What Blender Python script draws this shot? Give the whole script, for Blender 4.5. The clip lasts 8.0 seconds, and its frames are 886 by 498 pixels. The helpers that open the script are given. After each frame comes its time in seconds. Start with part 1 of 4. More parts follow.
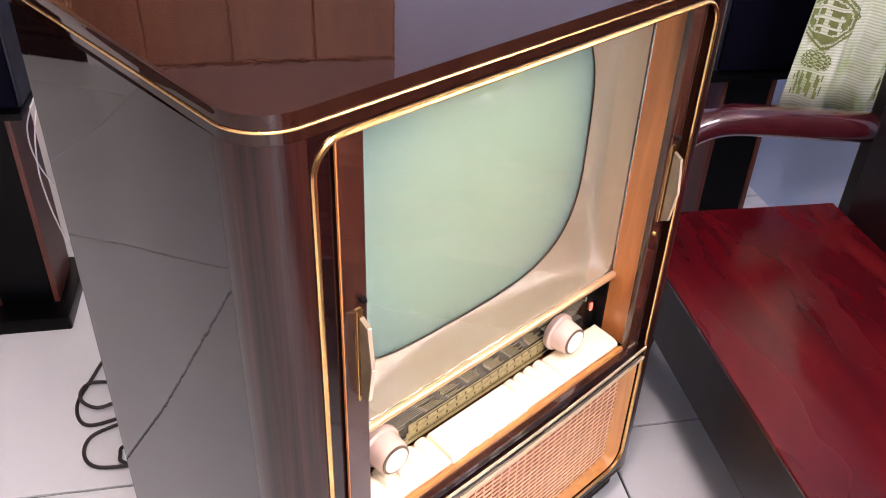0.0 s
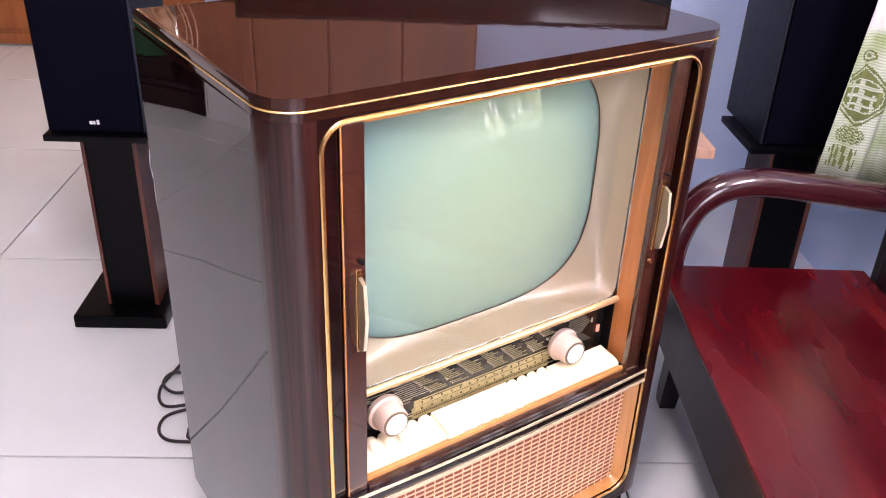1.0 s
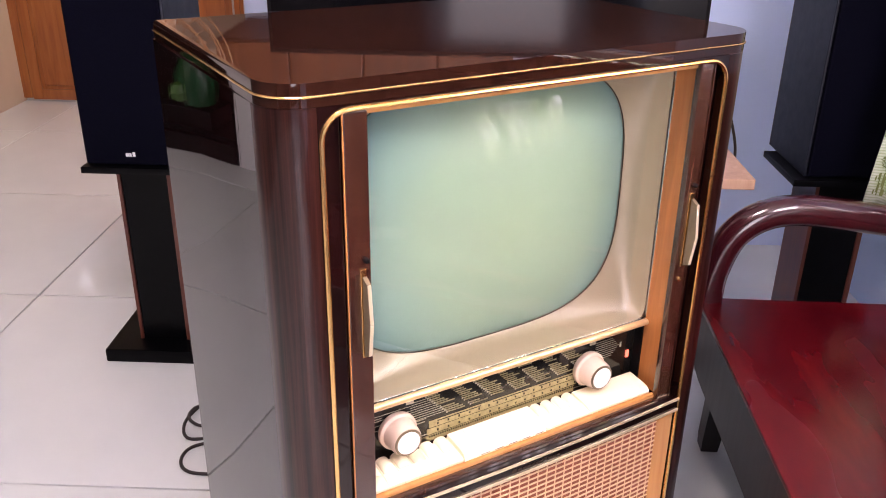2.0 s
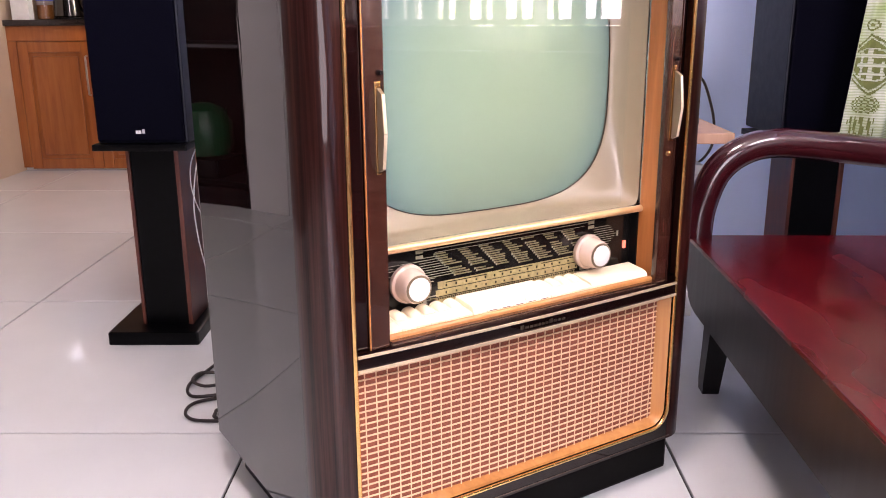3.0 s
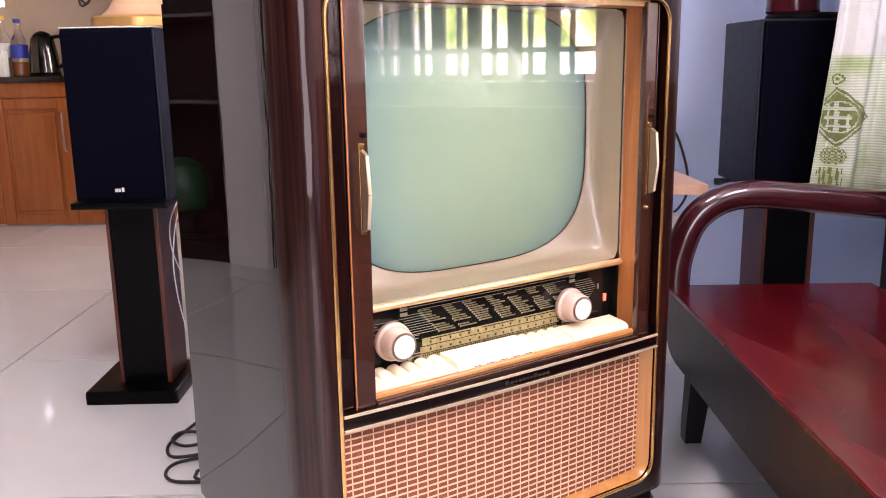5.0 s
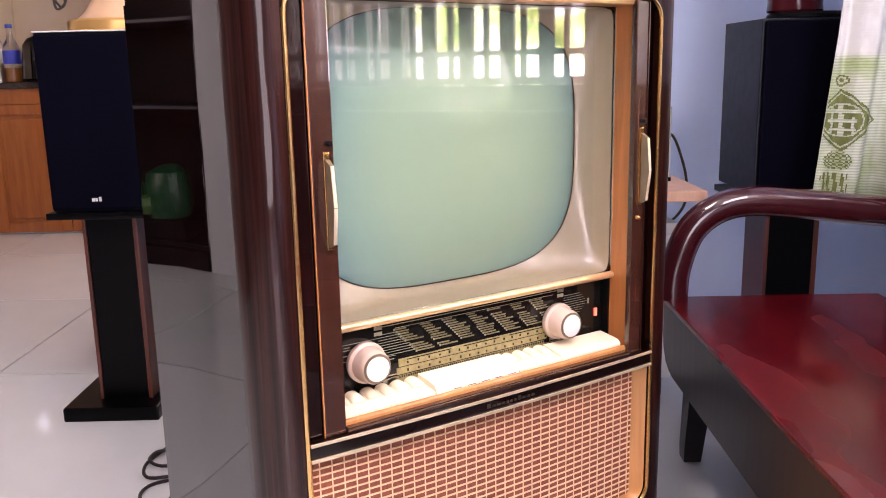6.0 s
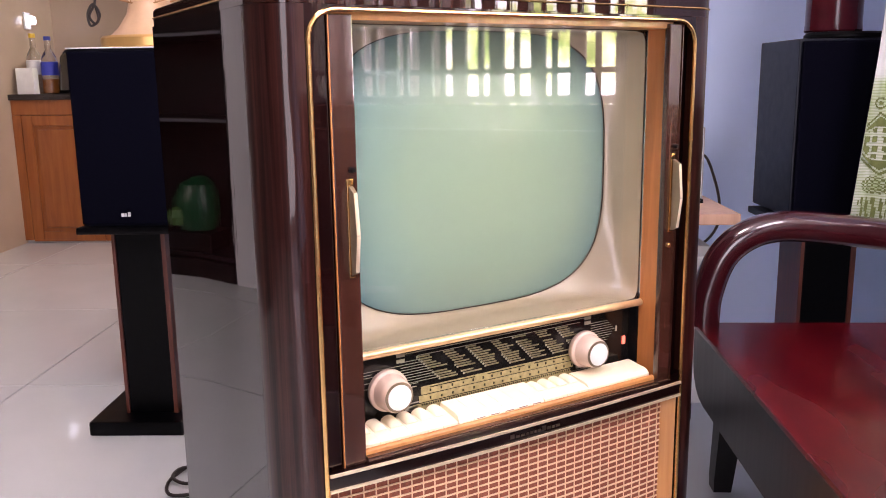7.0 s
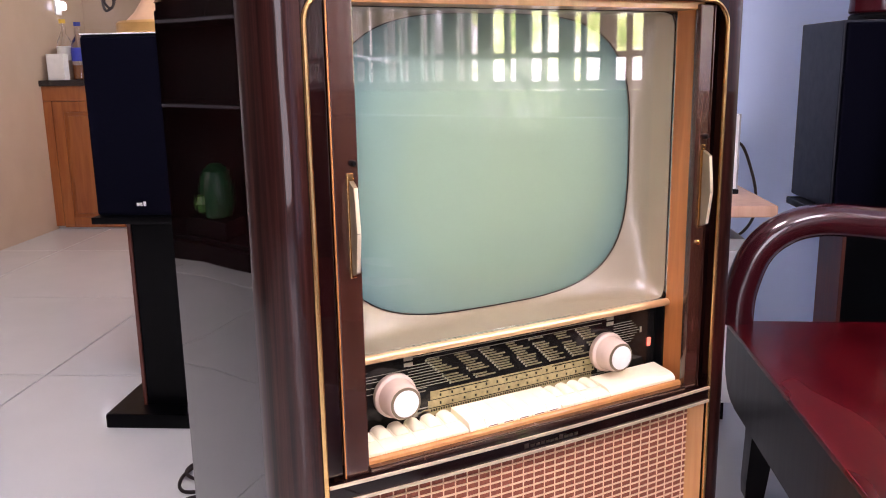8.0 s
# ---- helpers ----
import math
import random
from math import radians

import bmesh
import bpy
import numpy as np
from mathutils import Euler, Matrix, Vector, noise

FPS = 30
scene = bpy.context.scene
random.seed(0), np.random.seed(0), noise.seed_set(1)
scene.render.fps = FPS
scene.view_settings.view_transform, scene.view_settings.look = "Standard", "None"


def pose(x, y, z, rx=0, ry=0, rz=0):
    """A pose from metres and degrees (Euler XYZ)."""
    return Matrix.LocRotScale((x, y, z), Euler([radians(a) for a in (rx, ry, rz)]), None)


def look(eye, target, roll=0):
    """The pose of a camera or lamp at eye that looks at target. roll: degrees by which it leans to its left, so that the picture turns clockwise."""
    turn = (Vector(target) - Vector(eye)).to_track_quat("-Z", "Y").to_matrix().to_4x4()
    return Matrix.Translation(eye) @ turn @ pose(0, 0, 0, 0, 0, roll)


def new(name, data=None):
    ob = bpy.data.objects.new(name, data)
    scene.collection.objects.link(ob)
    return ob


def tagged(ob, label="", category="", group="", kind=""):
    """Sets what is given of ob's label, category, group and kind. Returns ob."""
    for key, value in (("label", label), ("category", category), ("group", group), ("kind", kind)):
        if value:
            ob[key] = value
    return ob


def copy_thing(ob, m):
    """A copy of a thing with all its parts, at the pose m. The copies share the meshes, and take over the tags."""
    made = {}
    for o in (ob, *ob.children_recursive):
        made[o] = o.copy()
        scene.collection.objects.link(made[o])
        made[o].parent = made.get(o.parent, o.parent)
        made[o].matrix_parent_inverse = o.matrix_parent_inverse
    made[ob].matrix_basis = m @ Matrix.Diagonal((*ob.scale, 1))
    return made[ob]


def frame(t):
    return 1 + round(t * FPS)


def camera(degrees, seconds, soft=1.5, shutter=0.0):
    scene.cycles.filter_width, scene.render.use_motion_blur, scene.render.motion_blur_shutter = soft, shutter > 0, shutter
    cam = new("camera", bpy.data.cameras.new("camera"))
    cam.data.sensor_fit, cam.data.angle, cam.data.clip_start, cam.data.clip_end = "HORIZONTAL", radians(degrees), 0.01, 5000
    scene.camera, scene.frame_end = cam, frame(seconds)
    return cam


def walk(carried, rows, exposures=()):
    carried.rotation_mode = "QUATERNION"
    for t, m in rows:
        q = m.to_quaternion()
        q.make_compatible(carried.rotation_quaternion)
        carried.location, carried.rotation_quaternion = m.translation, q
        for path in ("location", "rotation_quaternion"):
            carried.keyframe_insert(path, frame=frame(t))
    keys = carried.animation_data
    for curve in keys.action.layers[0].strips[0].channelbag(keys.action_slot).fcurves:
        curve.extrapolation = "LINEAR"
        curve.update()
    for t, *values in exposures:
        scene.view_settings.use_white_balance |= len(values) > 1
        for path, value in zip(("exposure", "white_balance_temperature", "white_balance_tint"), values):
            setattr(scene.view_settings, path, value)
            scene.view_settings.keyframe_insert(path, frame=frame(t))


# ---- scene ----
cam = camera(55.2, 8.0, 1.0)
PATH = [
    (0, (-0.384, -0.562, 1.386), (0.777, 0.616, 0.259), 2.3),
    (0.5, (-0.458, -0.721, 1.392), (0.622, 0.611, 0.364), 2.0),
    (1, (-0.423, -0.862, 1.394), (0.59, 0.572, 0.436), 2.3),
    (1.2, (-0.411, -0.895, 1.394), (0.573, 0.581, 0.47), 1.4),
    (2.3, (-0.366, -0.9, 1.17), (0.575, 0.702, 0.429), 0.4),
    (2.5, (-0.4, -0.925, 1.058), (0.566, 0.697, 0.399), 0.5),
    (3, (-0.51, -1.067, 0.913), (0.511, 0.568, 0.377), -0.4),
    (3.5, (-0.574, -1.144, 0.906), (0.469, 0.484, 0.391), -1.0),
    (4, (-0.588, -1.133, 0.921), (0.502, 0.477, 0.452), -1.0),
    (4.5, (-0.566, -1.102, 0.932), (0.525, 0.517, 0.495), -0.9),
    (6, (-0.438, -1.02, 0.929), (0.635, 0.615, 0.51), -1.2),
    (6.5, (-0.415, -1.013, 0.933), (0.65, 0.632, 0.536), -1.4),
    (7, (-0.417, -1.003, 0.949), (0.599, 0.674, 0.555), -0.8),
    (7.5, (-0.396, -0.986, 0.953), (0.548, 0.729, 0.544), -0.5),
    (8, (-0.346, -0.954, 0.951), (0.594, 0.759, 0.523), -1.0),
]
walk(cam, [(t, look(eye, target, roll)) for t, eye, target, roll in PATH],
     exposures=[(0.0, 0.60, 6500, 32), (0.5, 0.72, 6250, 32), (1.2, 0.78, 6200, 33), (2.4, 0.52, 6650, 33), (3.0, 0.56, 6500, 34), (4.5, 0.54, 6500, 34), (6.0, 0.46, 6450, 34), (6.5, 0.38, 6400, 34), (7.5, 0.42, 6450, 34), (8.0, 0.34, 6250, 33)])

# ---- light ----
ROOM = Matrix.Rotation(radians(-32.8), 4, "Z")      # the room's axes u (along), v (away); the old set stands askew


def uv(u, v, z=0.0):
    return ROOM @ Vector((u, v, z))


world = bpy.data.worlds.new("world")
scene.world = world
world.use_nodes = True
wn = world.node_tree
sky = wn.nodes.new("ShaderNodeTexSky")
sky.sky_type = "NISHITA"
sky.sun_disc = False
sky.sun_elevation = radians(48)
sky.sun_rotation = radians(60)
wn.links.new(sky.outputs["Color"], wn.nodes["Background"].inputs["Color"])
wn.nodes["Background"].inputs["Strength"].default_value = 0.12


def area(name, place, target, sx, sy, watts, colour):
    la = bpy.data.lights.new(name, "AREA")
    la.shape, la.size, la.size_y, la.energy, la.color = "RECTANGLE", sx, sy, watts, colour
    ob = new(name, la)
    ob.matrix_world = look(place, target)
    return ob


# daylight in the open doorway behind; the barred window is lit from outside
area("window_daylight", uv(1.70, -1.0, 2.30), uv(-0.3, 1.5, 1.0), 2.3, 0.7, 70, (0.98, 0.97, 0.96))
area("doorway_daylight", uv(0.45, -3.47, 1.15), uv(0.1, 0.5, 0.5), 0.9, 1.9, 24, (1.0, 0.97, 0.93))
# warm fill added to brighten the kitchen; it has no known window
area("kitchen_fill_light", uv(-0.64, 3.3, 1.65), uv(-1.7, 1.6, 0.0), 0.88, 0.88, 14, (1.0, 0.88, 0.74))

# added fill from overhead; no such source is known in the room
overhead_fill = area("overhead_fill_light", uv(-0.08, -0.60, 2.80), uv(-0.08, -0.60, 0.0), 0.5, 0.5, 33, (1.0, 0.92, 0.85))
overhead_fill.data.shape = "DISK"

# ---- materials ----


class Mat:
    """A node material with a Principled shader and a few shorthands."""

    def __init__(self, name, colour=(0.5, 0.5, 0.5), rough=0.5, metal=0.0, **extra):
        self.m = bpy.data.materials.new(name)
        self.m.use_nodes = True
        self.t = self.m.node_tree
        self.b = self.t.nodes["Principled BSDF"]
        self.b.inputs["Base Color"].default_value = (*colour, 1)
        self.b.inputs["Roughness"].default_value = rough
        self.b.inputs["Metallic"].default_value = metal
        for k, val in extra.items():
            self.b.inputs[k.replace("_", " ")].default_value = val
        self.co = None

    def node(self, kind, **values):
        n = self.t.nodes.new("ShaderNode" + kind)
        for k, val in values.items():
            n.inputs[k.replace("_", " ")].default_value = val
        return n

    def link(self, a, b):
        self.t.links.new(a, b)

    def coords(self, scale=(1, 1, 1), turn=(0, 0, 0)):
        tc = self.node("TexCoord")
        mp = self.node("Mapping")
        mp.inputs["Scale"].default_value = scale
        mp.inputs["Rotation"].default_value = [radians(a) for a in turn]
        self.link(tc.outputs["Object"], mp.inputs["Vector"])
        return mp.outputs["Vector"]

    def noise(self, scale, detail=6.0, rough=0.55, vec=None, distortion=0.0):
        n = self.node("TexNoise", Scale=scale, Detail=detail, Roughness=rough, Distortion=distortion)
        self.link(vec if vec else self.coords(), n.inputs["Vector"])
        return n.outputs["Fac"]

    def ramp(self, fac, stops):
        r = self.node("ValToRGB")
        e = r.color_ramp.elements
        while len(e) < len(stops):
            e.new(0.5)
        for el, (p, c) in zip(e, stops):
            el.position = p
            el.color = (*c, 1) if len(c) == 3 else c
        self.link(fac, r.inputs["Fac"])
        return r.outputs["Color"]

    def colour(self, out):
        self.link(out, self.b.inputs["Base Color"])
        return self

    def roughness(self, fac, lo, hi):
        r = self.node("MapRange")
        r.inputs["To Min"].default_value, r.inputs["To Max"].default_value = lo, hi
        self.link(fac, r.inputs["Value"])
        self.link(r.outputs["Result"], self.b.inputs["Roughness"])
        return self

    def bump(self, fac, strength, distance=0.002):
        bp = self.node("Bump", Strength=strength, Distance=distance)
        self.link(fac, bp.inputs["Height"])
        self.link(bp.outputs["Normal"], self.b.inputs["Normal"])
        return self


def wood_mat(name, dark, mid, light, rough, scale=1.0, turn=(0, 0, 0), coat=0.0, bump=0.15):
    m = Mat(name, mid, rough)
    m.b.inputs["Coat Weight"].default_value = coat
    m.b.inputs["Coat Roughness"].default_value = 0.05
    vec = m.coords((14 * scale, 14 * scale, 1.1 * scale), turn)
    g = m.noise(3.0, 8, 0.62, vec, 0.6)
    big = m.noise(2.3, 3)
    mix = m.node("Math")
    mix.operation = "MULTIPLY_ADD"
    mix.inputs[1].default_value = 0.72
    m.link(g, mix.inputs[0])
    sc = m.node("Math")
    sc.operation = "MULTIPLY"
    sc.inputs[1].default_value = 0.28
    m.link(big, sc.inputs[0])
    m.link(sc.outputs[0], mix.inputs[2])
    m.colour(m.ramp(mix.outputs[0], [(0.3, dark), (0.5, mid), (0.72, light)]))
    m.roughness(g, rough * 0.8, rough * 1.25)
    m.bump(g, bump, 0.0006)
    return m.m


def plain_mat(name, colour, rough, metal=0.0, vary=0.12, scale=18.0, bump=0.1, **extra):
    m = Mat(name, colour, rough, metal, **extra)
    n = m.noise(scale, 7)
    lo = tuple(c * (1 - vary) for c in colour)
    hi = tuple(min(1.0, c * (1 + vary)) for c in colour)
    m.colour(m.ramp(n, [(0.3, lo), (0.7, hi)]))
    m.roughness(m.noise(scale * 0.35, 4), rough * 0.8, min(1.0, rough * 1.25))
    if bump:
        m.bump(m.noise(scale * 6, 4), bump, 0.0006)
    return m.m


def lacquer_mat(name, dark, light, turn=(0, 0, 0), rough=0.02, ripple=0.05, along=1.0):
    m = Mat(name, dark, 0.25)
    m.b.inputs["Coat Weight"].default_value = 1.0
    m.b.inputs["Coat Roughness"].default_value = rough
    m.b.inputs["Coat IOR"].default_value = 1.50
    m.b.inputs["Specular IOR Level"].default_value = 0.0
    g = m.noise(4.0, 8, 0.6, m.coords((16, 16, 0.8), turn), 0.5)
    m.colour(m.ramp(g, [(0.3, dark), (0.75, light)]))
    wave = m.noise(9.0, 2, 0.5, m.coords((7, 7, along), turn))
    fine = m.noise(14.0, 3, 0.6, m.coords((9, 9, 0.35), turn))   # drawn-out ripples in the polish
    both = m.node("Math")
    both.operation = "MULTIPLY_ADD"
    both.inputs[1].default_value = 0.12
    m.link(fine, both.inputs[0])
    m.link(wave, both.inputs[2])
    bp = m.node("Bump", Strength=ripple, Distance=0.001)
    m.link(both.outputs[0], bp.inputs["Height"])
    m.link(bp.outputs["Normal"], m.b.inputs["Coat Normal"])
    return m.m


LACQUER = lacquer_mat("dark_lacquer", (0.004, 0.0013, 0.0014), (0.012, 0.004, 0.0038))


def corner_mat():
    """Lacquered solid corner: drawn-out light and dark grain, rippled polish."""
    m = Mat("dark_lacquer_corner", (0.02, 0.008, 0.008), 0.3)
    m.b.inputs["Coat Weight"].default_value = 0.65
    m.b.inputs["Coat Roughness"].default_value = 0.05
    m.b.inputs["Coat IOR"].default_value = 1.5
    m.b.inputs["Specular IOR Level"].default_value = 0.1
    g = m.noise(3.2, 5, 0.6, m.coords((26, 26, 0.45)), 0.35)
    fine = m.noise(9.0, 4, 0.6, m.coords((30, 30, 0.5)))
    mix = m.node("Math")
    mix.operation = "MULTIPLY_ADD"
    mix.inputs[1].default_value = 0.35
    m.link(fine, mix.inputs[0])
    sc = m.node("Math")
    sc.operation = "MULTIPLY"
    sc.inputs[1].default_value = 0.65
    m.link(g, sc.inputs[0])
    m.link(sc.outputs[0], mix.inputs[2])
    m.colour(m.ramp(mix.outputs[0], [(0.36, (0.006, 0.0014, 0.0013)), (0.48, (0.018, 0.0046, 0.0036)), (0.56, (0.030, 0.0088, 0.0066)), (0.68, (0.048, 0.0165, 0.0125))]))
    bp = m.node("Bump", Strength=0.55, Distance=0.0012)
    m.link(m.noise(5.0, 1, 0.4, m.coords((11, 11, 1.8)), 0.3), bp.inputs["Height"])
    m.link(bp.outputs["Normal"], m.b.inputs["Coat Normal"])
    return m.m


LACQUER_CORNER = corner_mat()
LACQUER_FRONT = lacquer_mat("dark_lacquer_front", (0.005, 0.0015, 0.0016), (0.016, 0.005, 0.0046), rough=0.05, ripple=0.12, along=2.0)
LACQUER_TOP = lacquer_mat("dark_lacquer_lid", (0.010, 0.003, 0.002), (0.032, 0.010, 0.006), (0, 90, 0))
DOORWOOD = wood_mat("tambour_brown", (0.018, 0.006, 0.0035), (0.042, 0.013, 0.0075), (0.066, 0.022, 0.012), 0.25, 1.4, coat=1.0)
HONEY = wood_mat("honey_wood", (0.33, 0.115, 0.03), (0.47, 0.17, 0.045), (0.56, 0.23, 0.07), 0.32, 1.0, coat=0.3)
HONEY_FLAT = wood_mat("honey_wood_across", (0.37, 0.15, 0.042), (0.50, 0.215, 0.06), (0.59, 0.28, 0.085), 0.32, 1.0, (0, 90, 0), coat=0.3)
GOLD = plain_mat("brass_trim", (0.92, 0.58, 0.22), 0.24, 1.0, 0.08, 60, 0.05)
PALEGOLD = plain_mat("pale_gilt_trim", (0.93, 0.76, 0.55), 0.34, 0.7, 0.06, 60, 0.05)
HANDLE = plain_mat("aged_gilt", (0.22, 0.165, 0.10), 0.42, 0.45, 0.18, 40, 0.08)
NAMEDULL = plain_mat("dull_nameplate", (0.06, 0.043, 0.03), 0.4, 0.5, 0.15, 60, 0.05)
BLACK = plain_mat("black_gap", (0.004, 0.004, 0.0045), 0.5, 0, 0.2, 30, Specular_IOR_Level=0.1)
EBONY = plain_mat("ebonised_plinth", (0.003, 0.0025, 0.0025), 0.35, 0, 0.3, 20, Specular_IOR_Level=0.06)
MASK = plain_mat("mask_paint", (0.27, 0.215, 0.135), 0.30, 0.0, 0.04, 25, 0.0, Coat_Weight=0.9, Coat_Roughness=0.3)
IVORY = plain_mat("ivory_plastic", (0.86, 0.77, 0.56), 0.25, 0, 0.05, 30, 0.03)
KNOB = plain_mat("knohplastic", (0.66, 0.50, 0.40), 0.22, 0, 0.05, 40, 0.02)
KNOBCAP = plain_mat("knohcap", (0.85, 0.82, 0.76), 0.2, 0, 0.04, 40, 0.02)
RED = Mat("pilot_lamp", (0.9, 0.25, 0.18), 0.3, Emission_Color=(1, 0.16, 0.08, 1), Emission_Strength=1.2).m
DIAL = plain_mat("dial_black", (0.010, 0.009, 0.008), 0.12, 0, 0.2, 40, 0.0)
DIALGOLD = plain_mat("dial_print_gold", (0.36, 0.29, 0.13), 0.35, 0.0, 0.25, 120, 0.0)
DIALOLIVE = plain_mat("dial_print_olive", (0.20, 0.165, 0.085), 0.4, 0.0, 0.3, 120, 0.0)
DIALPALE = plain_mat("dial_print_pale", (0.33, 0.29, 0.21), 0.4, 0.0, 0.12, 120, 0.0)
CLOTH = plain_mat("grille_cloth", (0.27, 0.075, 0.040), 0.8, 0, 0.3, 260, 0.5)
STRAND = plain_mat("grille_strand", (0.90, 0.60, 0.38), 0.4, 0.15, 0.12, 90, 0.1)
SPKCLOTH = plain_mat("speaker_grille_cloth", (0.0014, 0.0015, 0.0055), 0.8, 0, 0.3, 300, 0.4, Specular_IOR_Level=0.05)
SPKVINYL = plain_mat("black_ash_vinyl", (0.008, 0.010, 0.019), 0.42, 0, 0.2, 90, 0.08, Specular_IOR_Level=0.3)
STANDBLACK = plain_mat("stand_black", (0.0015, 0.0015, 0.002), 0.3, 0, 0.3, 50, 0.15, Specular_IOR_Level=0.12)
STANDRED = wood_mat("stand_cherry", (0.05, 0.012, 0.008), (0.10, 0.026, 0.015), (0.15, 0.045, 0.024), 0.3, 1.4)
WHITEPLASTIC = plain_mat("white_plastic", (0.78, 0.78, 0.76), 0.4, 0, 0.04, 20, 0.05)
GREYPLASTIC = plain_mat("grey_plastic", (0.35, 0.36, 0.38), 0.35, 0.3, 0.05, 20, 0.05)
PAPER = plain_mat("white_paper", (0.8, 0.8, 0.78), 0.8, 0, 0.04, 40, 0.1)


def bench_mat():
    """Deep red lacquer, rubbed in long streaks, hazy in patches."""
    m = Mat("red_rosewood", (0.05, 0.003, 0.004), 0.2)
    g = m.noise(2.4, 5, 0.55, m.coords((5, 1.2, 5)), 0.2)
    m.colour(m.ramp(g, [(0.25, (0.045, 0.0014, 0.0034)), (0.52, (0.085, 0.0034, 0.0055)), (0.80, (0.15, 0.012, 0.011))]))
    n = m.noise(4.0, 2, 0.5, m.coords((1.6, 0.8, 1)), 0.2)
    r = m.node("MapRange")
    r.inputs["From Min"].default_value, r.inputs["From Max"].default_value = 0.20, 0.80
    r.inputs["To Min"].default_value, r.inputs["To Max"].default_value = 0.08, 0.38
    m.link(n, r.inputs["Value"])
    m.link(r.outputs["Result"], m.b.inputs["Roughness"])
    m.b.inputs["Specular IOR Level"].default_value = 0.42
    m.bump(m.noise(2.0, 3, 0.5, m.coords((6, 1.5, 6))), 0.04, 0.002)
    return m.m


ROSEWOOD = bench_mat()
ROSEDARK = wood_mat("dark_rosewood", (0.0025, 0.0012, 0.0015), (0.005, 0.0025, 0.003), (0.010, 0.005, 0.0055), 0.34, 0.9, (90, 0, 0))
ROSEARM = wood_mat("rosewood_arm", (0.022, 0.003, 0.005), (0.045, 0.006, 0.009), (0.075, 0.012, 0.015), 0.2, 0.5, (0, 90, 0), coat=1.0, bump=0.0)
PINE = wood_mat("pale_oak", (0.50, 0.29, 0.19), (0.60, 0.37, 0.25), (0.68, 0.46, 0.33), 0.45, 0.8, (0, 90, 0))
KITWOOD = wood_mat("kitchen_wood", (0.24, 0.062, 0.012), (0.34, 0.10, 0.020), (0.42, 0.145, 0.034), 0.3, 0.8, coat=0.3)
WALLWOOD = wood_mat("wall_cabinet_wood", (0.10, 0.03, 0.008), (0.18, 0.055, 0.014), (0.26, 0.085, 0.024), 0.4, 0.7)
STEEL = plain_mat("brushed_steel", (0.62, 0.61, 0.6), 0.3, 1.0, 0.06, 60, 0.1)
GRANITE = plain_mat("dark_granite", (0.02, 0.014, 0.013), 0.15, 0, 0.5, 160, 0.05)
WALLBLUE = plain_mat("pale_blue_wall_paint", (0.61, 0.73, 0.96), 0.75, 0, 0.03, 3.0, 0.1)
WALLWHITE = plain_mat("white_wall_paint", (0.82, 0.81, 0.81), 0.75, 0, 0.03, 3.0, 0.1)
# for unseen walls: the dimness of the room behind is put into this brown
WALLDIM = plain_mat("dim_brown_unseen_wall", (0.075, 0.055, 0.05), 0.75, 0, 0.05, 3.0, 0.1)
CEIL = plain_mat("ceiling_paint", (0.75, 0.75, 0.74), 0.85, 0, 0.03, 3.0, 0.1)
TILEWALL = plain_mat("beige_wall_tile", (0.50, 0.385, 0.285), 0.22, 0, 0.06, 2.5, 0.03)
GROUT = plain_mat("tile_joint", (0.022, 0.02, 0.018), 0.8, 0, 0.2, 30, 0.2)
DARKWOOD = wood_mat("shelf_dark_wood", (0.0018, 0.0015, 0.0022), (0.0035, 0.003, 0.004), (0.007, 0.006, 0.0075), 0.5)
DARKWOOD.node_tree.nodes["Principled BSDF"].inputs["Specular IOR Level"].default_value = 0.2
GREENTOY = plain_mat("green_plastic", (0.003, 0.075, 0.026), 0.35, 0, 0.1, 20, 0.05)
GREENLIGHT = plain_mat("lime_plastic", (0.05, 0.16, 0.03), 0.35, 0, 0.1, 20, 0.05)
CABLEBLACK = plain_mat("cable_rubber", (0.02, 0.014, 0.012), 0.45, 0, 0.2, 60, 0.1)
CABLEWHITE = plain_mat("cable_white", (0.7, 0.7, 0.7), 0.45, 0, 0.06, 60, 0.05)
AMBER = Mat("amber_plastic", (0.72, 0.40, 0.20), 0.22, Transmission_Weight=0.35, Coat_Weight=0.5).m
FANGOLD = plain_mat("fan_gold_paint", (0.70, 0.42, 0.14), 0.3, 0.6, 0.06, 30, 0.05)
FANBODY = plain_mat("fan_peach_plastic", (0.68, 0.44, 0.26), 0.32, 0, 0.06, 30, 0.05)
MAROON = plain_mat("maroon_glaze", (0.055, 0.006, 0.010), 0.15, 0, 0.2, 20, 0.03)
SCREENOFF = Mat("flat_screen_glass", (0.004, 0.004, 0.005), 0.09).m


def tile_mat():
    m = Mat("polished_floor_tile", (0.6, 0.59, 0.57), 0.1)
    oi = m.node("ObjectInfo")
    n1 = m.noise(2.2, 6)
    n2 = m.noise(60, 4)
    c = m.ramp(n1, [(0.3, (0.66, 0.69, 0.69)), (0.7, (0.74, 0.76, 0.755))])
    hsv = m.node("HueSaturation")
    mr = m.node("MapRange")
    mr.inputs["To Min"].default_value, mr.inputs["To Max"].default_value = 0.98, 1.02
    m.link(oi.outputs["Random"], mr.inputs["Value"])
    m.link(mr.outputs["Result"], hsv.inputs["Value"])
    m.link(c, hsv.inputs["Color"])
    m.colour(hsv.outputs["Color"])
    m.roughness(n2, 0.05, 0.11)
    m.bump(n1, 0.02, 0.002)
    return m.m


TILE = tile_mat()


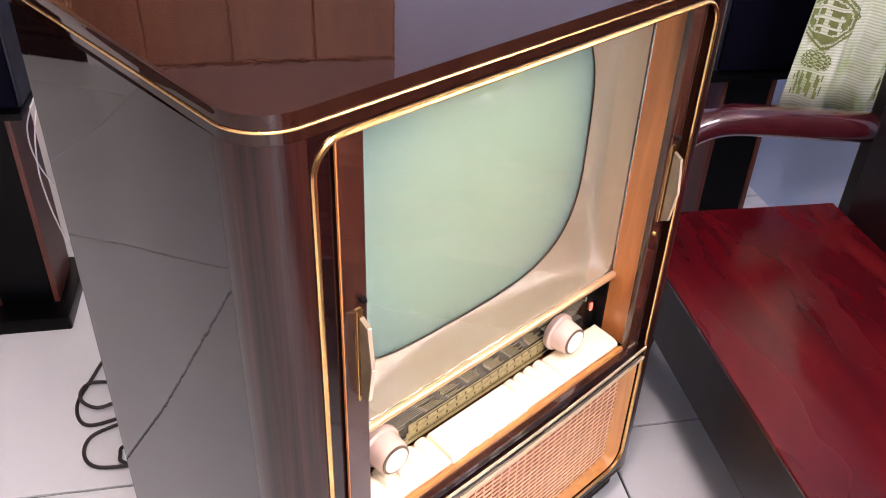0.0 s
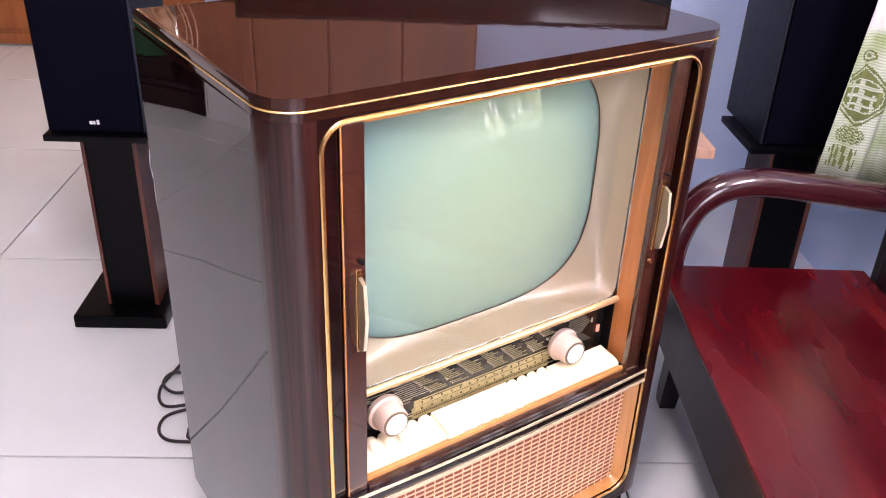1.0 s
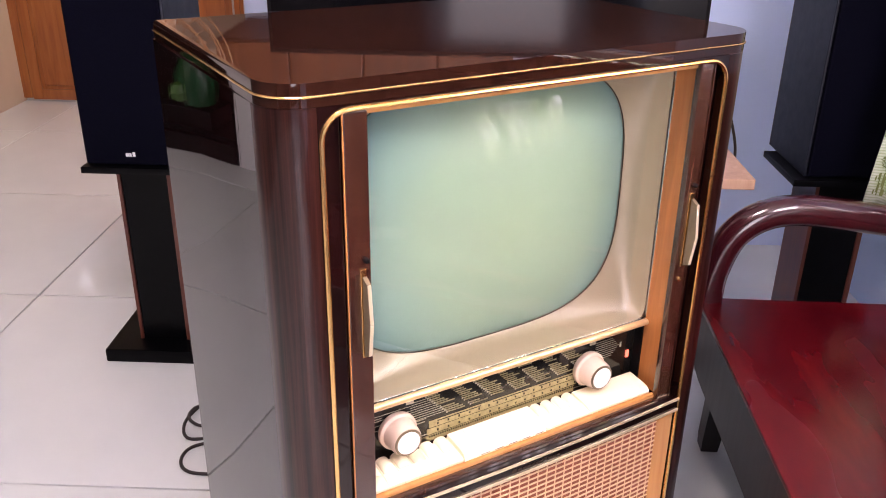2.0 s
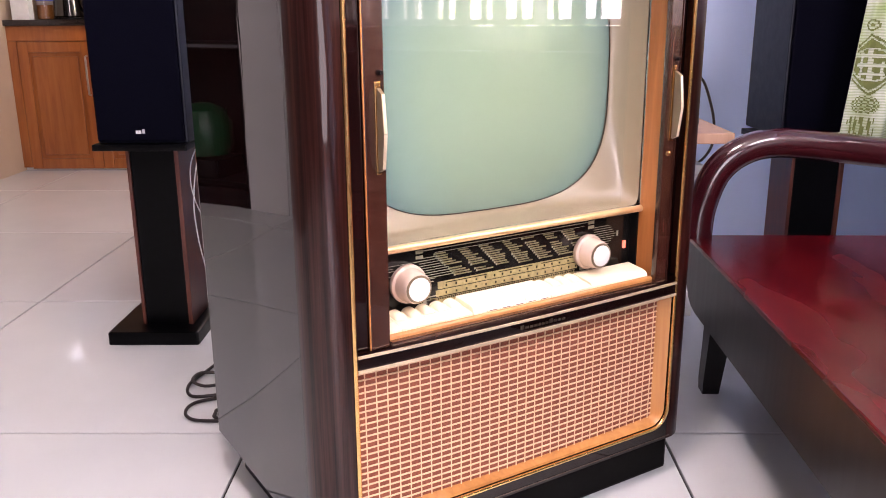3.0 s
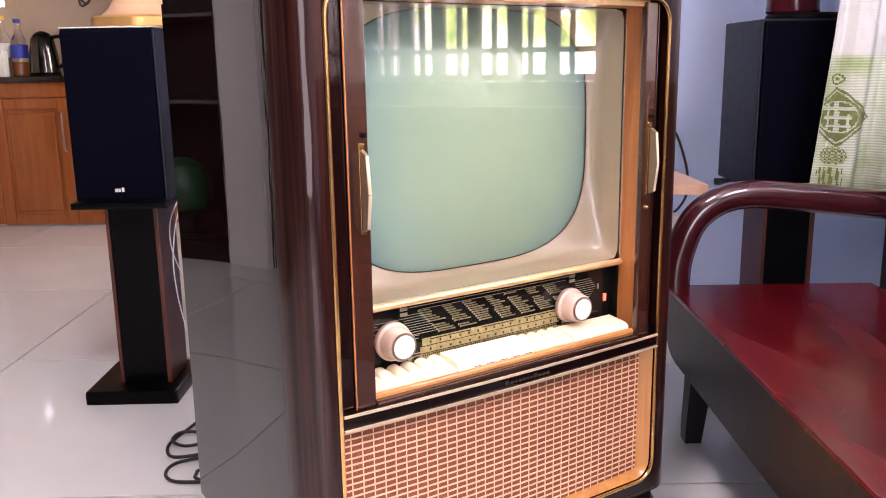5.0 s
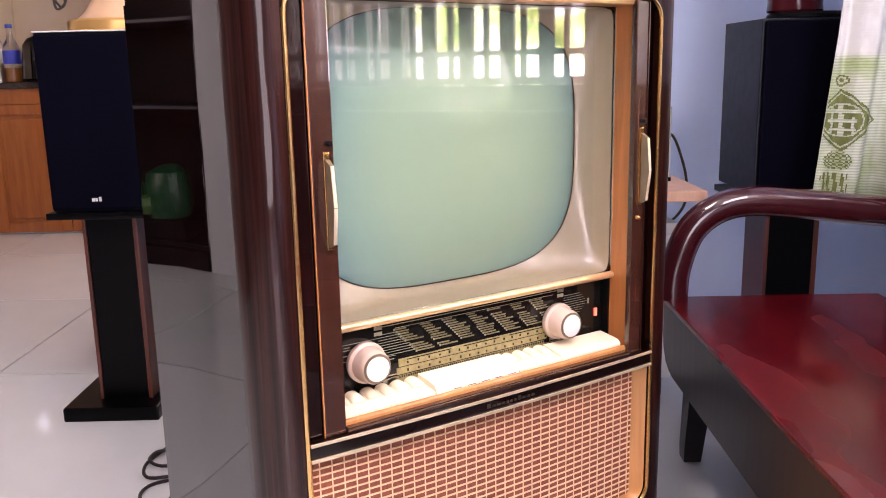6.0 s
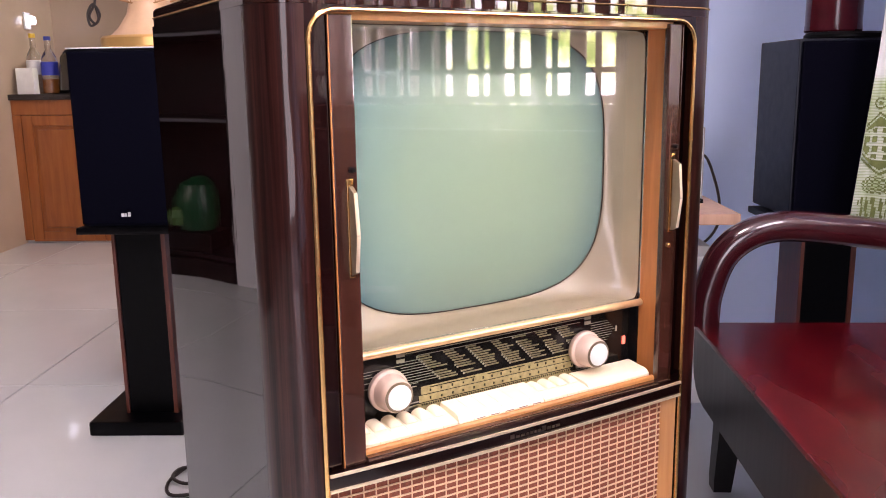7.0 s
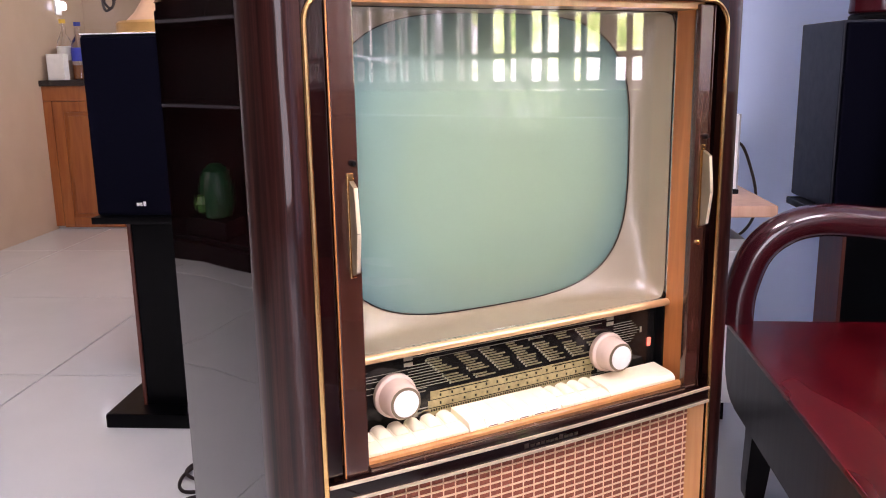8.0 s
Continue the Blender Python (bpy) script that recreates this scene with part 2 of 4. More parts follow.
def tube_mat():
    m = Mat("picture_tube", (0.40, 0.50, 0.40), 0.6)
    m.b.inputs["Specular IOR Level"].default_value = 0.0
    geo = m.node("NewGeometry")                  # grey-green phosphor; the darker, bluer shading at the rim is painted into the ramp
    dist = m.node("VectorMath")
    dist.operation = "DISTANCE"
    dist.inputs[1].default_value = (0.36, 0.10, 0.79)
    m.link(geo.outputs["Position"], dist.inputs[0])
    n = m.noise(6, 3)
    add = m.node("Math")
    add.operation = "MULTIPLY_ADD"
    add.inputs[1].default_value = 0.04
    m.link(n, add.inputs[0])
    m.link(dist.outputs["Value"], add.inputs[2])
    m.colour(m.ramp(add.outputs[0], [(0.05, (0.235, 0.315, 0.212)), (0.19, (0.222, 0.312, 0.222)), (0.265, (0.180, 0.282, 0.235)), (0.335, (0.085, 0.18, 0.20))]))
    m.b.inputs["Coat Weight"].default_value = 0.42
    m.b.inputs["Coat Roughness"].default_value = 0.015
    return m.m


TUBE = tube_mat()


def glass_mat(name, colour=(1, 1, 1), rough=0.0, ior=1.5):
    return Mat(name, colour, rough, IOR=ior, Transmission_Weight=1.0).m


GLASS = glass_mat("clear_glass")


def curtain_mat():
    m = Mat("curtain_cloth", (0.5, 0.55, 0.4), 0.85)
    tc = m.coords((1, 1, 1))
    wv = m.node("TexWave", Scale=46.0, Distortion=1.5, Detail=2.0)
    wv.bands_direction = "Z"
    m.link(tc, wv.inputs["Vector"])
    n = m.noise(9.0, 4, 0.5)
    base = m.ramp(wv.outputs["Fac"], [(0.15, (0.45, 0.52, 0.36)), (0.75, (0.66, 0.70, 0.60))])
    pat = m.ramp(n, [(0.46, (1, 1, 1)), (0.62, (0.62, 0.72, 0.40))])
    mul = m.node("Mix")
    mul.data_type, mul.blend_type = "RGBA", "MULTIPLY"
    mul.inputs["Factor"].default_value = 1.0
    m.link(base, mul.inputs["A"])
    m.link(pat, mul.inputs["B"])
    sep = m.node("SeparateXYZ")                  # the upper cloth is white, the lower green
    m.link(tc, sep.inputs["Vector"])
    mr = m.node("MapRange")
    mr.inputs["From Min"].default_value, mr.inputs["From Max"].default_value = 0.930, 0.945
    m.link(sep.outputs["Z"], mr.inputs["Value"])
    white = m.ramp(m.noise(7.0, 3), [(0.45, (0.72, 0.73, 0.70)), (0.6, (0.60, 0.62, 0.58))])
    up = m.node("Mix")
    up.data_type = "RGBA"
    m.link(mr.outputs["Result"], up.inputs["Factor"])
    m.link(mul.outputs["Result"], up.inputs["A"])
    m.link(white, up.inputs["B"])
    m.colour(up.outputs["Result"])
    m.bump(wv.outputs["Fac"], 0.3, 0.001)
    return m.m


CURTAIN = curtain_mat()
CURTAINPRINT = plain_mat("curtain_print_olive", (0.16, 0.19, 0.055), 0.85, 0, 0.2, 60, 0.3)


def backdrop_mat():
    m = Mat("garden_light", (0, 0, 0), 1.0)
    n = m.noise(3.2, 7, 0.65)
    c = m.ramp(n, [(0.36, (0.10, 0.16, 0.03)), (0.46, (0.55, 0.62, 0.22)), (0.53, (1.0, 0.93, 0.95)), (0.7, (1, 1, 1))])
    sep = m.node("SeparateXYZ")                  # part of the glow is dimmed to brown, as a made-up yard wall
    m.link(m.coords(), sep.inputs["Vector"])
    mr = m.node("MapRange")
    mr.inputs["From Min"].default_value, mr.inputs["From Max"].default_value = -1.25, -1.15
    m.link(sep.outputs["Y"], mr.inputs["Value"])
    brown = m.ramp(m.noise(4.0, 3, 0.5, m.coords((1, 9, 0.3))), [(0.40, (0.055, 0.045, 0.040)), (0.60, (0.10, 0.085, 0.08)), (0.68, (0.36, 0.34, 0.34))])
    mx = m.node("Mix")
    mx.data_type = "RGBA"
    m.link(mr.outputs["Result"], mx.inputs["Factor"])
    m.link(brown, mx.inputs["A"])
    m.link(c, mx.inputs["B"])
    c = mx.outputs["Result"]
    m.link(c, m.b.inputs["Emission Color"])
    m.b.inputs["Emission Strength"].default_value = 20.0
    return m.m


GARDEN = backdrop_mat()

# ---- mesh helpers ----


def box(bm, x0, x1, y0, y1, z0, z1, bevel=0.0):
    g = bmesh.ops.create_cube(bm, size=1.0)["verts"]
    for v in g:
        v.co = Vector((x0 if v.co.x < 0 else x1, y0 if v.co.y < 0 else y1, z0 if v.co.z < 0 else z1))
    if bevel > 0:
        es = list({e for v in g for e in v.link_edges})
        bmesh.ops.bevel(bm, geom=es, offset=bevel, segments=2, profile=0.6, affect="EDGES")
    return bm


def boxbm(*a):
    return box(bmesh.new(), *a)


def prism(bm, outline, z0, z1, bevel=0.0, seg=2):
    """A solid between two heights over an outline (x, y), counter-clockwise."""
    lo = [bm.verts.new((x, y, z0)) for x, y in outline]
    hi = [bm.verts.new((x, y, z1)) for x, y in outline]
    bm.faces.new(list(reversed(lo)))
    top = bm.faces.new(hi)
    n = len(outline)
    for i in range(n):
        bm.faces.new((lo[i], lo[(i + 1) % n], hi[(i + 1) % n], hi[i]))
    if bevel:
        bmesh.ops.bevel(bm, geom=list(top.edges), offset=bevel, segments=seg, profile=0.6, affect="EDGES")
    return bm


def lathe(bm, profile, n=24, centre=(0, 0, 0), axis="Z"):
    """A body of revolution: profile of (radius, height)."""
    rings = []
    for r, h in profile:
        ring = []
        for i in range(n):
            a = 2 * math.pi * i / n
            p = Vector((r * math.cos(a), r * math.sin(a), h))
            if axis == "Y":
                p = Vector((p.x, -p.z, p.y))
            ring.append(bm.verts.new(p + Vector(centre)))
        rings.append(ring)
    for a, b in zip(rings, rings[1:]):
        for i in range(n):
            bm.faces.new((a[i], a[(i + 1) % n], b[(i + 1) % n], b[i]))
    bm.faces.new(list(reversed(rings[0])))
    bm.faces.new(rings[-1])
    return bm


def tube(bm, path, r, n=10, closed=False, flat=1.0):
    """A bar of round section along a path of points; r may be a list."""
    pts = [Vector(p) for p in path]
    m = len(pts)
    rings = []
    side = None
    for i, p in enumerate(pts):
        a = pts[(i - 1) % m] if closed or i > 0 else p
        b = pts[(i + 1) % m] if closed or i < m - 1 else p
        d = (b - a).normalized()
        if side is None:
            side = d.orthogonal().normalized()
        side = (side - d * side.dot(d)).normalized()
        up = d.cross(side)
        rr = r[i] if isinstance(r, (list, tuple)) else r
        rings.append([bm.verts.new(p + side * rr * math.cos(2 * math.pi * k / n) + up * rr * flat * math.sin(2 * math.pi * k / n)) for k in range(n)])
    last = m if closed else m - 1
    for i in range(last):
        a, b = rings[i], rings[(i + 1) % m]
        for k in range(n):
            bm.faces.new((a[k], a[(k + 1) % n], b[(k + 1) % n], b[k]))
    if not closed:
        bm.faces.new(list(reversed(rings[0])))
        bm.faces.new(rings[-1])
    return bm


def smooth_path(points, per=8):
    """Catmull-Rom through the points."""
    p = [Vector(q) for q in points]
    p = [2 * p[0] - p[1]] + p + [2 * p[-1] - p[-2]]
    out = []
    for i in range(1, len(p) - 2):
        for k in range(per):
            t = k / per
            a, b, c, d = p[i - 1], p[i], p[i + 1], p[i + 2]
            out.append(0.5 * ((2 * b) + (c - a) * t + (2 * a - 5 * b + 4 * c - d) * t * t + (3 * b - a - 3 * c + d) * t ** 3))
    out.append(p[-2])
    return out


def rounded_rect(x0, x1, z0, z1, r, n=8):
    """Points (x, z) round a rectangle with rounded corners, counter-clockwise from the lower right."""
    out = []
    for cx, cz, a0 in ((x1 - r, z0 + r, -90), (x1 - r, z1 - r, 0), (x0 + r, z1 - r, 90), (x0 + r, z0 + r, 180)):
        for k in range(n + 1):
            a = radians(a0 + 90 * k / n)
            out.append((cx + r * math.cos(a), cz + r * math.sin(a)))
    return out


def mesh_of(name, bm, material, smooth=True, angle=35):
    bmesh.ops.recalc_face_normals(bm, faces=bm.faces[:])
    if smooth:                                   # round what is round, keep the flat faces flat
        area = {f: f.calc_area() + 1e-12 for f in bm.faces}
        for f in bm.faces:
            f.smooth = True
        for e in bm.edges:
            if len(e.link_faces) == 2:
                a, b = e.link_faces
                turn = e.calc_face_angle(0.0)
                big = max(area[a], area[b]) / min(area[a], area[b])
                e.smooth = not (turn > radians(angle) or (turn > radians(9) and big > 6))
    me = bpy.data.meshes.new(name)
    bm.to_mesh(me)
    bm.free()
    me.materials.append(material)
    return me


def part(name, bm, material, parent, label="", smooth=True):
    ob = new(name, mesh_of(name, bm, material, smooth))
    ob.parent = parent
    if label:
        ob["label"] = label
    return ob


def thing(name, place, label, category, group="", kind="", turn=0.0):
    """An Empty at the base of a thing, in the room's axes."""
    ob = new(name)
    ob.empty_display_size = 0.05
    ob.matrix_world = Matrix.Translation(uv(*place)) @ Matrix.Rotation(radians(-32.8 + turn), 4, "Z")
    return tagged(ob, label, category, group, kind)


def solid(name, bm, material, label, category="", kind="", group="", room=True, smooth=True):
    ob = new(name, mesh_of(name, bm, material, smooth))
    if room:
        ob.matrix_world = ROOM.copy()
    return tagged(ob, label, category, group, kind)


# ---- the room ----
U0, U1, V0, V1 = -2.42, 1.48, -3.5, 2.05       # room; the kitchen goes on behind to VK
VK, UP, H = 4.55, -0.62, 2.9
solid("floor", boxbm(U0 - 0.2, U1 + 0.2, V0 - 0.2, VK + 0.2, -0.12, -0.006), GROUT, "large polished pale grey floor tiles with dark joints", "floor", "structure")
solid("ceiling", boxbm(U0 - 0.2, U1 + 0.2, V0 - 0.2, VK + 0.2, H, H + 0.1), CEIL, "plain white painted ceiling", "ceiling", "structure")
solid("wall_back", boxbm(UP, U1 + 0.15, V1, V1 + 0.12, 0, H), WALLBLUE, "pale blue painted wall", "wall", "structure")
# the square opening in this wall is made up for the kitchen fill
pw = bmesh.new()
box(pw, UP, UP + 0.12, V1 + 0.12, 2.85, 0, H)
box(pw, UP, UP + 0.12, 3.75, VK, 0, H)
box(pw, UP, UP + 0.12, 2.85, 3.75, 0, 1.2)
box(pw, UP, UP + 0.12, 2.85, 3.75, 2.1, H)
solid("wall_partition", pw, WALLWHITE, "white painted partition wall", "wall", "structure")
solid("wall_kitchen", boxbm(U0 - 0.15, U1 + 0.15, VK, VK + 0.12, 0, H), TILEWALL, "beige tiled kitchen wall", "wall", "structure")
wl = bmesh.new()
box(wl, U0 - 0.2, U0 - 0.065, 2.96, VK, 0, H)
solid("wall_left", wl, TILEWALL, "beige glossy tiled wall", "wall", "structure")
solid("wall_left_front", boxbm(U0 - 0.15, U0, V0, 1.5, 0, H), WALLDIM, "unseen plain wall, room dimness put into its dark brown colour", "wall", "structure")
solid("pillar", boxbm(U0 - 0.15, U0 + 0.06, 1.5, 1.83, 0, H, 0.006), WALLWHITE, "white painted square wall pillar", "pillar", "structure")
rw = bmesh.new()
WV0, WV1, WZ0, WZ1 = -2.2, 0.14, 0.855, 2.6
box(rw, U1, U1 + 0.15, V0, WV0, 0, H)
box(rw, U1, U1 + 0.15, WV1, V1, 0, H)
box(rw, U1, U1 + 0.15, WV0, WV1, 0, WZ0)
box(rw, U1, U1 + 0.15, WV0, WV1, WZ1, H)
solid("wall_window", rw, WALLBLUE, "pale blue wall with a barred window", "wall", "structure")
fw = bmesh.new()
box(fw, U0 - 0.15, -0.2, V0 - 0.15, V0, 0, H)
box(fw, 1.1, U1 + 0.15, V0 - 0.15, V0, 0, H)
box(fw, -0.2, 1.1, V0 - 0.15, V0, 2.2, H)
solid("wall_front", fw, WALLDIM, "unseen wall with an open doorway, dimness put into its dark brown", "wall", "structure")

# ceiling lamp, unseen and added to go with the overhead fill
GLOW = Mat("fill_lamp_diffuser", (0.8, 0.8, 0.8), 0.5, Emission_Color=(1.0, 0.93, 0.85, 1), Emission_Strength=6.0).m
cl = thing("ceiling_lamp", (-0.08, -0.60, H), "round white ceiling lamp, unseen, added with the overhead fill light", "lamp")
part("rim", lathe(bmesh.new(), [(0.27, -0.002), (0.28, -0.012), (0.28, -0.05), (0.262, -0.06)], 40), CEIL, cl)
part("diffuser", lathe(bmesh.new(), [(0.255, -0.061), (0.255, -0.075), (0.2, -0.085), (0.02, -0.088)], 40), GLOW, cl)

# barred window
win = thing("window_1", (U1, 0, 0), "white framed window with vertical metal bars", "window", kind="structure")
BARPAINT = plain_mat("bar_paint", (0.30, 0.24, 0.25), 0.45, 0.0, 0.1, 30, 0.1)
wf = bmesh.new()
for a in ((0.02, 0.09, WV0, WV1, WZ0, WZ0 + 0.04), (0.02, 0.09, WV0, WV1, WZ1 - 0.04, WZ1), (0.02, 0.09, WV0, WV0 + 0.05, WZ0 + 0.04, WZ1 - 0.04), (0.02, 0.09, WV1 - 0.03, WV1, WZ0 + 0.04, WZ1 - 0.04), (0.02, 0.09, -1.06, -1.0, WZ0 + 0.04, WZ1 - 0.04)):
    box(wf, *a, 0.004)
part("window_frame", wf, BARPAINT, win)
part("window_sill", boxbm(-0.03, 0.12, WV0, WV1, WZ0 - 0.03, WZ0 - 0.002, 0.004), WALLWHITE, win)
part("cross_bar", boxbm(0.03, 0.055, WV0 + 0.05, WV1 - 0.03, 0.960, 0.978, 0.003), BARPAINT, win)
part("cross_bar", boxbm(0.03, 0.055, WV0 + 0.05, WV1 - 0.03, 1.75, 1.775, 0.003), BARPAINT, win)
thin = mesh_of("bar", boxbm(0.032, 0.053, -0.008, 0.008, WZ0 + 0.03, WZ1 - 0.03, 0.003), BARPAINT)
wide = mesh_of("bar", boxbm(0.030, 0.056, -0.023, 0.023, WZ0 + 0.03, WZ1 - 0.03, 0.004), BARPAINT)
k, n = WV0 + 0.09, 0
while k < WV1 - 0.05:
    b = new("bar", wide if n % 2 else thin)
    b.parent = win
    b.location = (0, k + 0.006 * math.sin(n * 2.3), 0)
    k += 0.063
    n += 1
solid("backdrop_garden", boxbm(U1 + 1.6, U1 + 1.62, -5.0, 2.5, -0.5, 4.0), GARDEN, "bright sunlit garden foliage outside the window", "backdrop", "structure")

# ---- the old television set ----
TX0, TX1, TY1 = -0.062, 0.742, 0.52             # its sides and its back; its front is y = 0
TZ0, TZT = 0.089, 1.072
RC = 0.055                                      # front corner radius
tv = new("console_television")
tv.empty_display_size = 0.1
tagged(tv, "old console television, glossy dark brown lacquer, brass trim, doors open", "television")


def footprint(grow=0.0, n=8):
    """The cabinet's outline from above, counter-clockwise from the front left."""
    x0, x1, y0, y1, r = TX0 - grow, TX1 + grow, -grow, TY1 + grow, RC + grow
    out = []
    for k in range(n + 1):
        a = radians(180 + 90 * k / n)
        out.append((x0 + r + r * math.cos(a), y0 + r + r * math.sin(a)))
    for k in range(n + 1):
        a = radians(270 + 90 * k / n)
        out.append((x1 - r + r * math.cos(a), y0 + r + r * math.sin(a)))
    out += [(x1, y1), (x0, y1)]
    return out


def wall_strip(bm, line, thick, z0, z1):
    """A standing wall along a line, thickened to the left of its run."""
    pts = [Vector((*p, 0)) for p in line]
    inner = []
    for i, p in enumerate(pts):
        d = (pts[min(i + 1, len(pts) - 1)] - pts[max(i - 1, 0)]).normalized()
        inner.append(p + Vector((-d.y, d.x, 0)) * thick)
    prism(bm, [(p.x, p.y) for p in pts] + [(p.x, p.y) for p in reversed(inner)], z0, z1)


fp = footprint()
# the side is a little bowed towards the front corner
bowed_side = [(TX0 - 0.0030 + 0.0525 * max(0.0, 0.30 - y) ** 2, y) for y in [TY1 + (RC + 0.0064 - TY1) * i / 36 for i in range(37)]]
for line, name, coat in ((bowed_side, "side_panel", LACQUER),
                         ([(TX0, RC + 0.006)] + fp[:9] + [(-0.004, 0.0)], "corner_post", LACQUER_CORNER),
                         ([(0.679, 0.0)] + fp[9:18] + [(TX1, RC + 0.006)], "corner_post", LACQUER_CORNER),
                         ([(TX1, RC + 0.0064), (TX1, TY1)], "side_panel", LACQUER)):
    bm = bmesh.new()
    wall_strip(bm, line, 0.02, TZ0, TZT - 0.03)
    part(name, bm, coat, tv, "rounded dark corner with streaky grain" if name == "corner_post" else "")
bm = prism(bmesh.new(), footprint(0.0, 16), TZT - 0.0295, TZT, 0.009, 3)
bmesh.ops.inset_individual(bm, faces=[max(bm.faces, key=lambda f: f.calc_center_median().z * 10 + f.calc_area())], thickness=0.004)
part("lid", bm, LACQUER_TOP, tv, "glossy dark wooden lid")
part("back_panel", boxbm(TX0 + 0.02, TX1 - 0.02, TY1 - 0.014, TY1 - 0.004, TZ0 + 0.02, TZT - 0.032), EBONY, tv)
part("bottom_panel", boxbm(TX0 + 0.02, TX1 - 0.02, 0.03, TY1 - 0.02, TZ0, TZ0 + 0.018), EBONY, tv)
part("plinth", boxbm(-0.025, 0.716, 0.030, 0.50, 0, TZ0 - 0.001, 0.006), EBONY, tv, "black recessed plinth")

# front face with its rounded opening
GX0, GX1, GZ0, GZ1, GR = 0.0, 0.677, 0.120, 1.036, 0.038
inner = rounded_rect(GX0, GX1, GZ0, GZ1, GR, 8)


def bridge(bm, a, b):
    n = len(a)
    for i in range(n):
        bm.faces.new((a[i], a[(i + 1) % n], b[(i + 1) % n], b[i]))


def square_match(pts, x0, x1, z0, z1, r):
    """For every point of a rounded rectangle, the point of the sharp rectangle beside it."""
    n = len(pts) // 4
    out = []
    for c, (cx, cz) in enumerate(((x1, z0), (x1, z1), (x0, z1), (x0, z0))):
        for k in range(n):
            px, pz = pts[c * n + k]
            t = k / (n - 1)
            if c == 0:
                q = (px, z0) if t < 0.5 else (x1, pz)
            elif c == 1:
                q = (x1, pz) if t < 0.5 else (px, z1)
            elif c == 2:
                q = (px, z1) if t < 0.5 else (x0, pz)
            else:
                q = (x0, pz) if t < 0.5 else (px, z0)
            out.append((cx, cz) if k == n // 2 else q)
    return out


outer = square_match(inner, -0.0035, 0.6785, TZ0, TZT - 0.03, GR)
bm = bmesh.new()
rings = [[bm.verts.new((x, y, z)) for x, z in pts] for pts, y in ((outer, 0.0), (inner, 0.0), (inner, 0.022), (outer, 0.022))]
for a, b in zip(rings, rings[1:] + rings[:1]):
    bridge(bm, a, b)
part("front_frame", bm, LACQUER_FRONT, tv)
part("gilt_frame", tube(bmesh.new(), [(x, -0.001, z) for x, z in rounded_rect(GX0, GX1, GZ0, GZ1, GR, 8)], 0.0033, 8, True), GOLD, tv, "brass bead round the front")
line = [(x, y, TZT - 0.0165) for x, y in footprint(0.0008)[:18]]
line = [(TX0 - 0.0008, TY1, TZT - 0.0165)] + line + [(TX1 + 0.0008, TY1, TZT - 0.0165)]
part("gilt_line", tube(bmesh.new(), line, 0.0015, 6), GOLD, tv, "thin brass line under the lid")
part("gilt_line", tube(bmesh.new(), [(TX0 + RC, -0.0008, TZ0 + 0.006), (TX1 - RC, -0.0008, TZ0 + 0.006)], 0.0010, 6), NAMEDULL, tv, "thin dull brown line")

# recess and its honey-coloured reveal
RX0, RX1, RZ0, RZ1, RY = 0.037, 0.640, 0.425, 1.030, 0.070
part("reveal", boxbm(RX1, RX1 + 0.010, 0.018, RY, RZ0, RZ1, 0.001), HONEY, tv, "honey-coloured wooden reveal")
part("reveal", boxbm(RX0, RX0 + 0.008, 0.018, RY, RZ0, RZ1, 0.001), HONEY, tv, "honey-coloured wooden reveal")
part("reveal", boxbm(RX0, RX1, 0.012, RY, RZ1 - 0.006, RZ1 + 0.004, 0.001), HONEY_FLAT, tv, "honey-coloured wooden reveal")
part("track", boxbm(0.003, 0.0270, 0.008, 0.014, RZ0, RZ1), LACQUER_FRONT, tv)
part("track", boxbm(RX1 + 0.0105, 0.674, 0.040, 0.046, RZ0, RZ1), BLACK, tv)


def tambour(x0, x1, hx, side):
    d = part("sliding_door", boxbm(x0, x1, 0.004, 0.016, 0.421, 1.031, 0.002), DOORWOOD, tv, "dark brown sliding door edge, pushed open")
    part("edge_strip", boxbm(*((x0 - 0.0020, x0 - 0.0003) if side < 0 else (x1 + 0.0003, x1 + 0.0020)), 0.0025, 0.0050, 0.422, 1.03), HONEY if side < 0 else DOORWOOD, d)
    h = bmesh.new()
    box(h, hx - 0.0045, hx + 0.0045, 0.0015, 0.0039, 0.690, 0.822, 0.001)
    part("handle_plate", h, GOLD, d, "brass handle plate")
    prof = [(0.694, 0.0), (0.699, -0.011), (0.750, -0.018), (0.806, -0.012), (0.813, 0.0)]
    g = bmesh.new()
    vs = [[g.verts.new((hx + s, y - 0.001, z)) for z, y in prof] for s in (-0.0030, 0.0030)]
    g.faces.new(vs[0])
    g.faces.new(list(reversed(vs[1])))
    bridge(g, vs[0], vs[1])
    part("handle", g, HANDLE, d, "aged gilt pull handle", False)
    for (za, ya), (zb, yb) in ((prof[1], prof[2]), (prof[2], prof[3])):
        g = bmesh.new()
        ring = [[g.verts.new((hx + s, y + o, z)) for s, o in ((-0.0025, -0.0012), (0.0025, -0.0012), (0.0025, -0.0028), (-0.0025, -0.0028))] for z, y in ((za + 0.0004, ya), (zb - 0.0004, yb))]
        g.faces.new(ring[0])
        g.faces.new(list(reversed(ring[1])))
        bridge(g, ring[0], ring[1])
        bmesh.ops.bevel(g, geom=g.edges[:], offset=0.0004, segments=1, affect="EDGES")
        part("face_strip", g, PALEGOLD, d, "pale polished handle face", False)
    part("catch", lathe(bmesh.new(), [(0.004, 0), (0.004, 0.005), (0.0025, 0.008)], 10, (hx + 0.004, 0.004, 0.834), "Y"), BLACK, d)


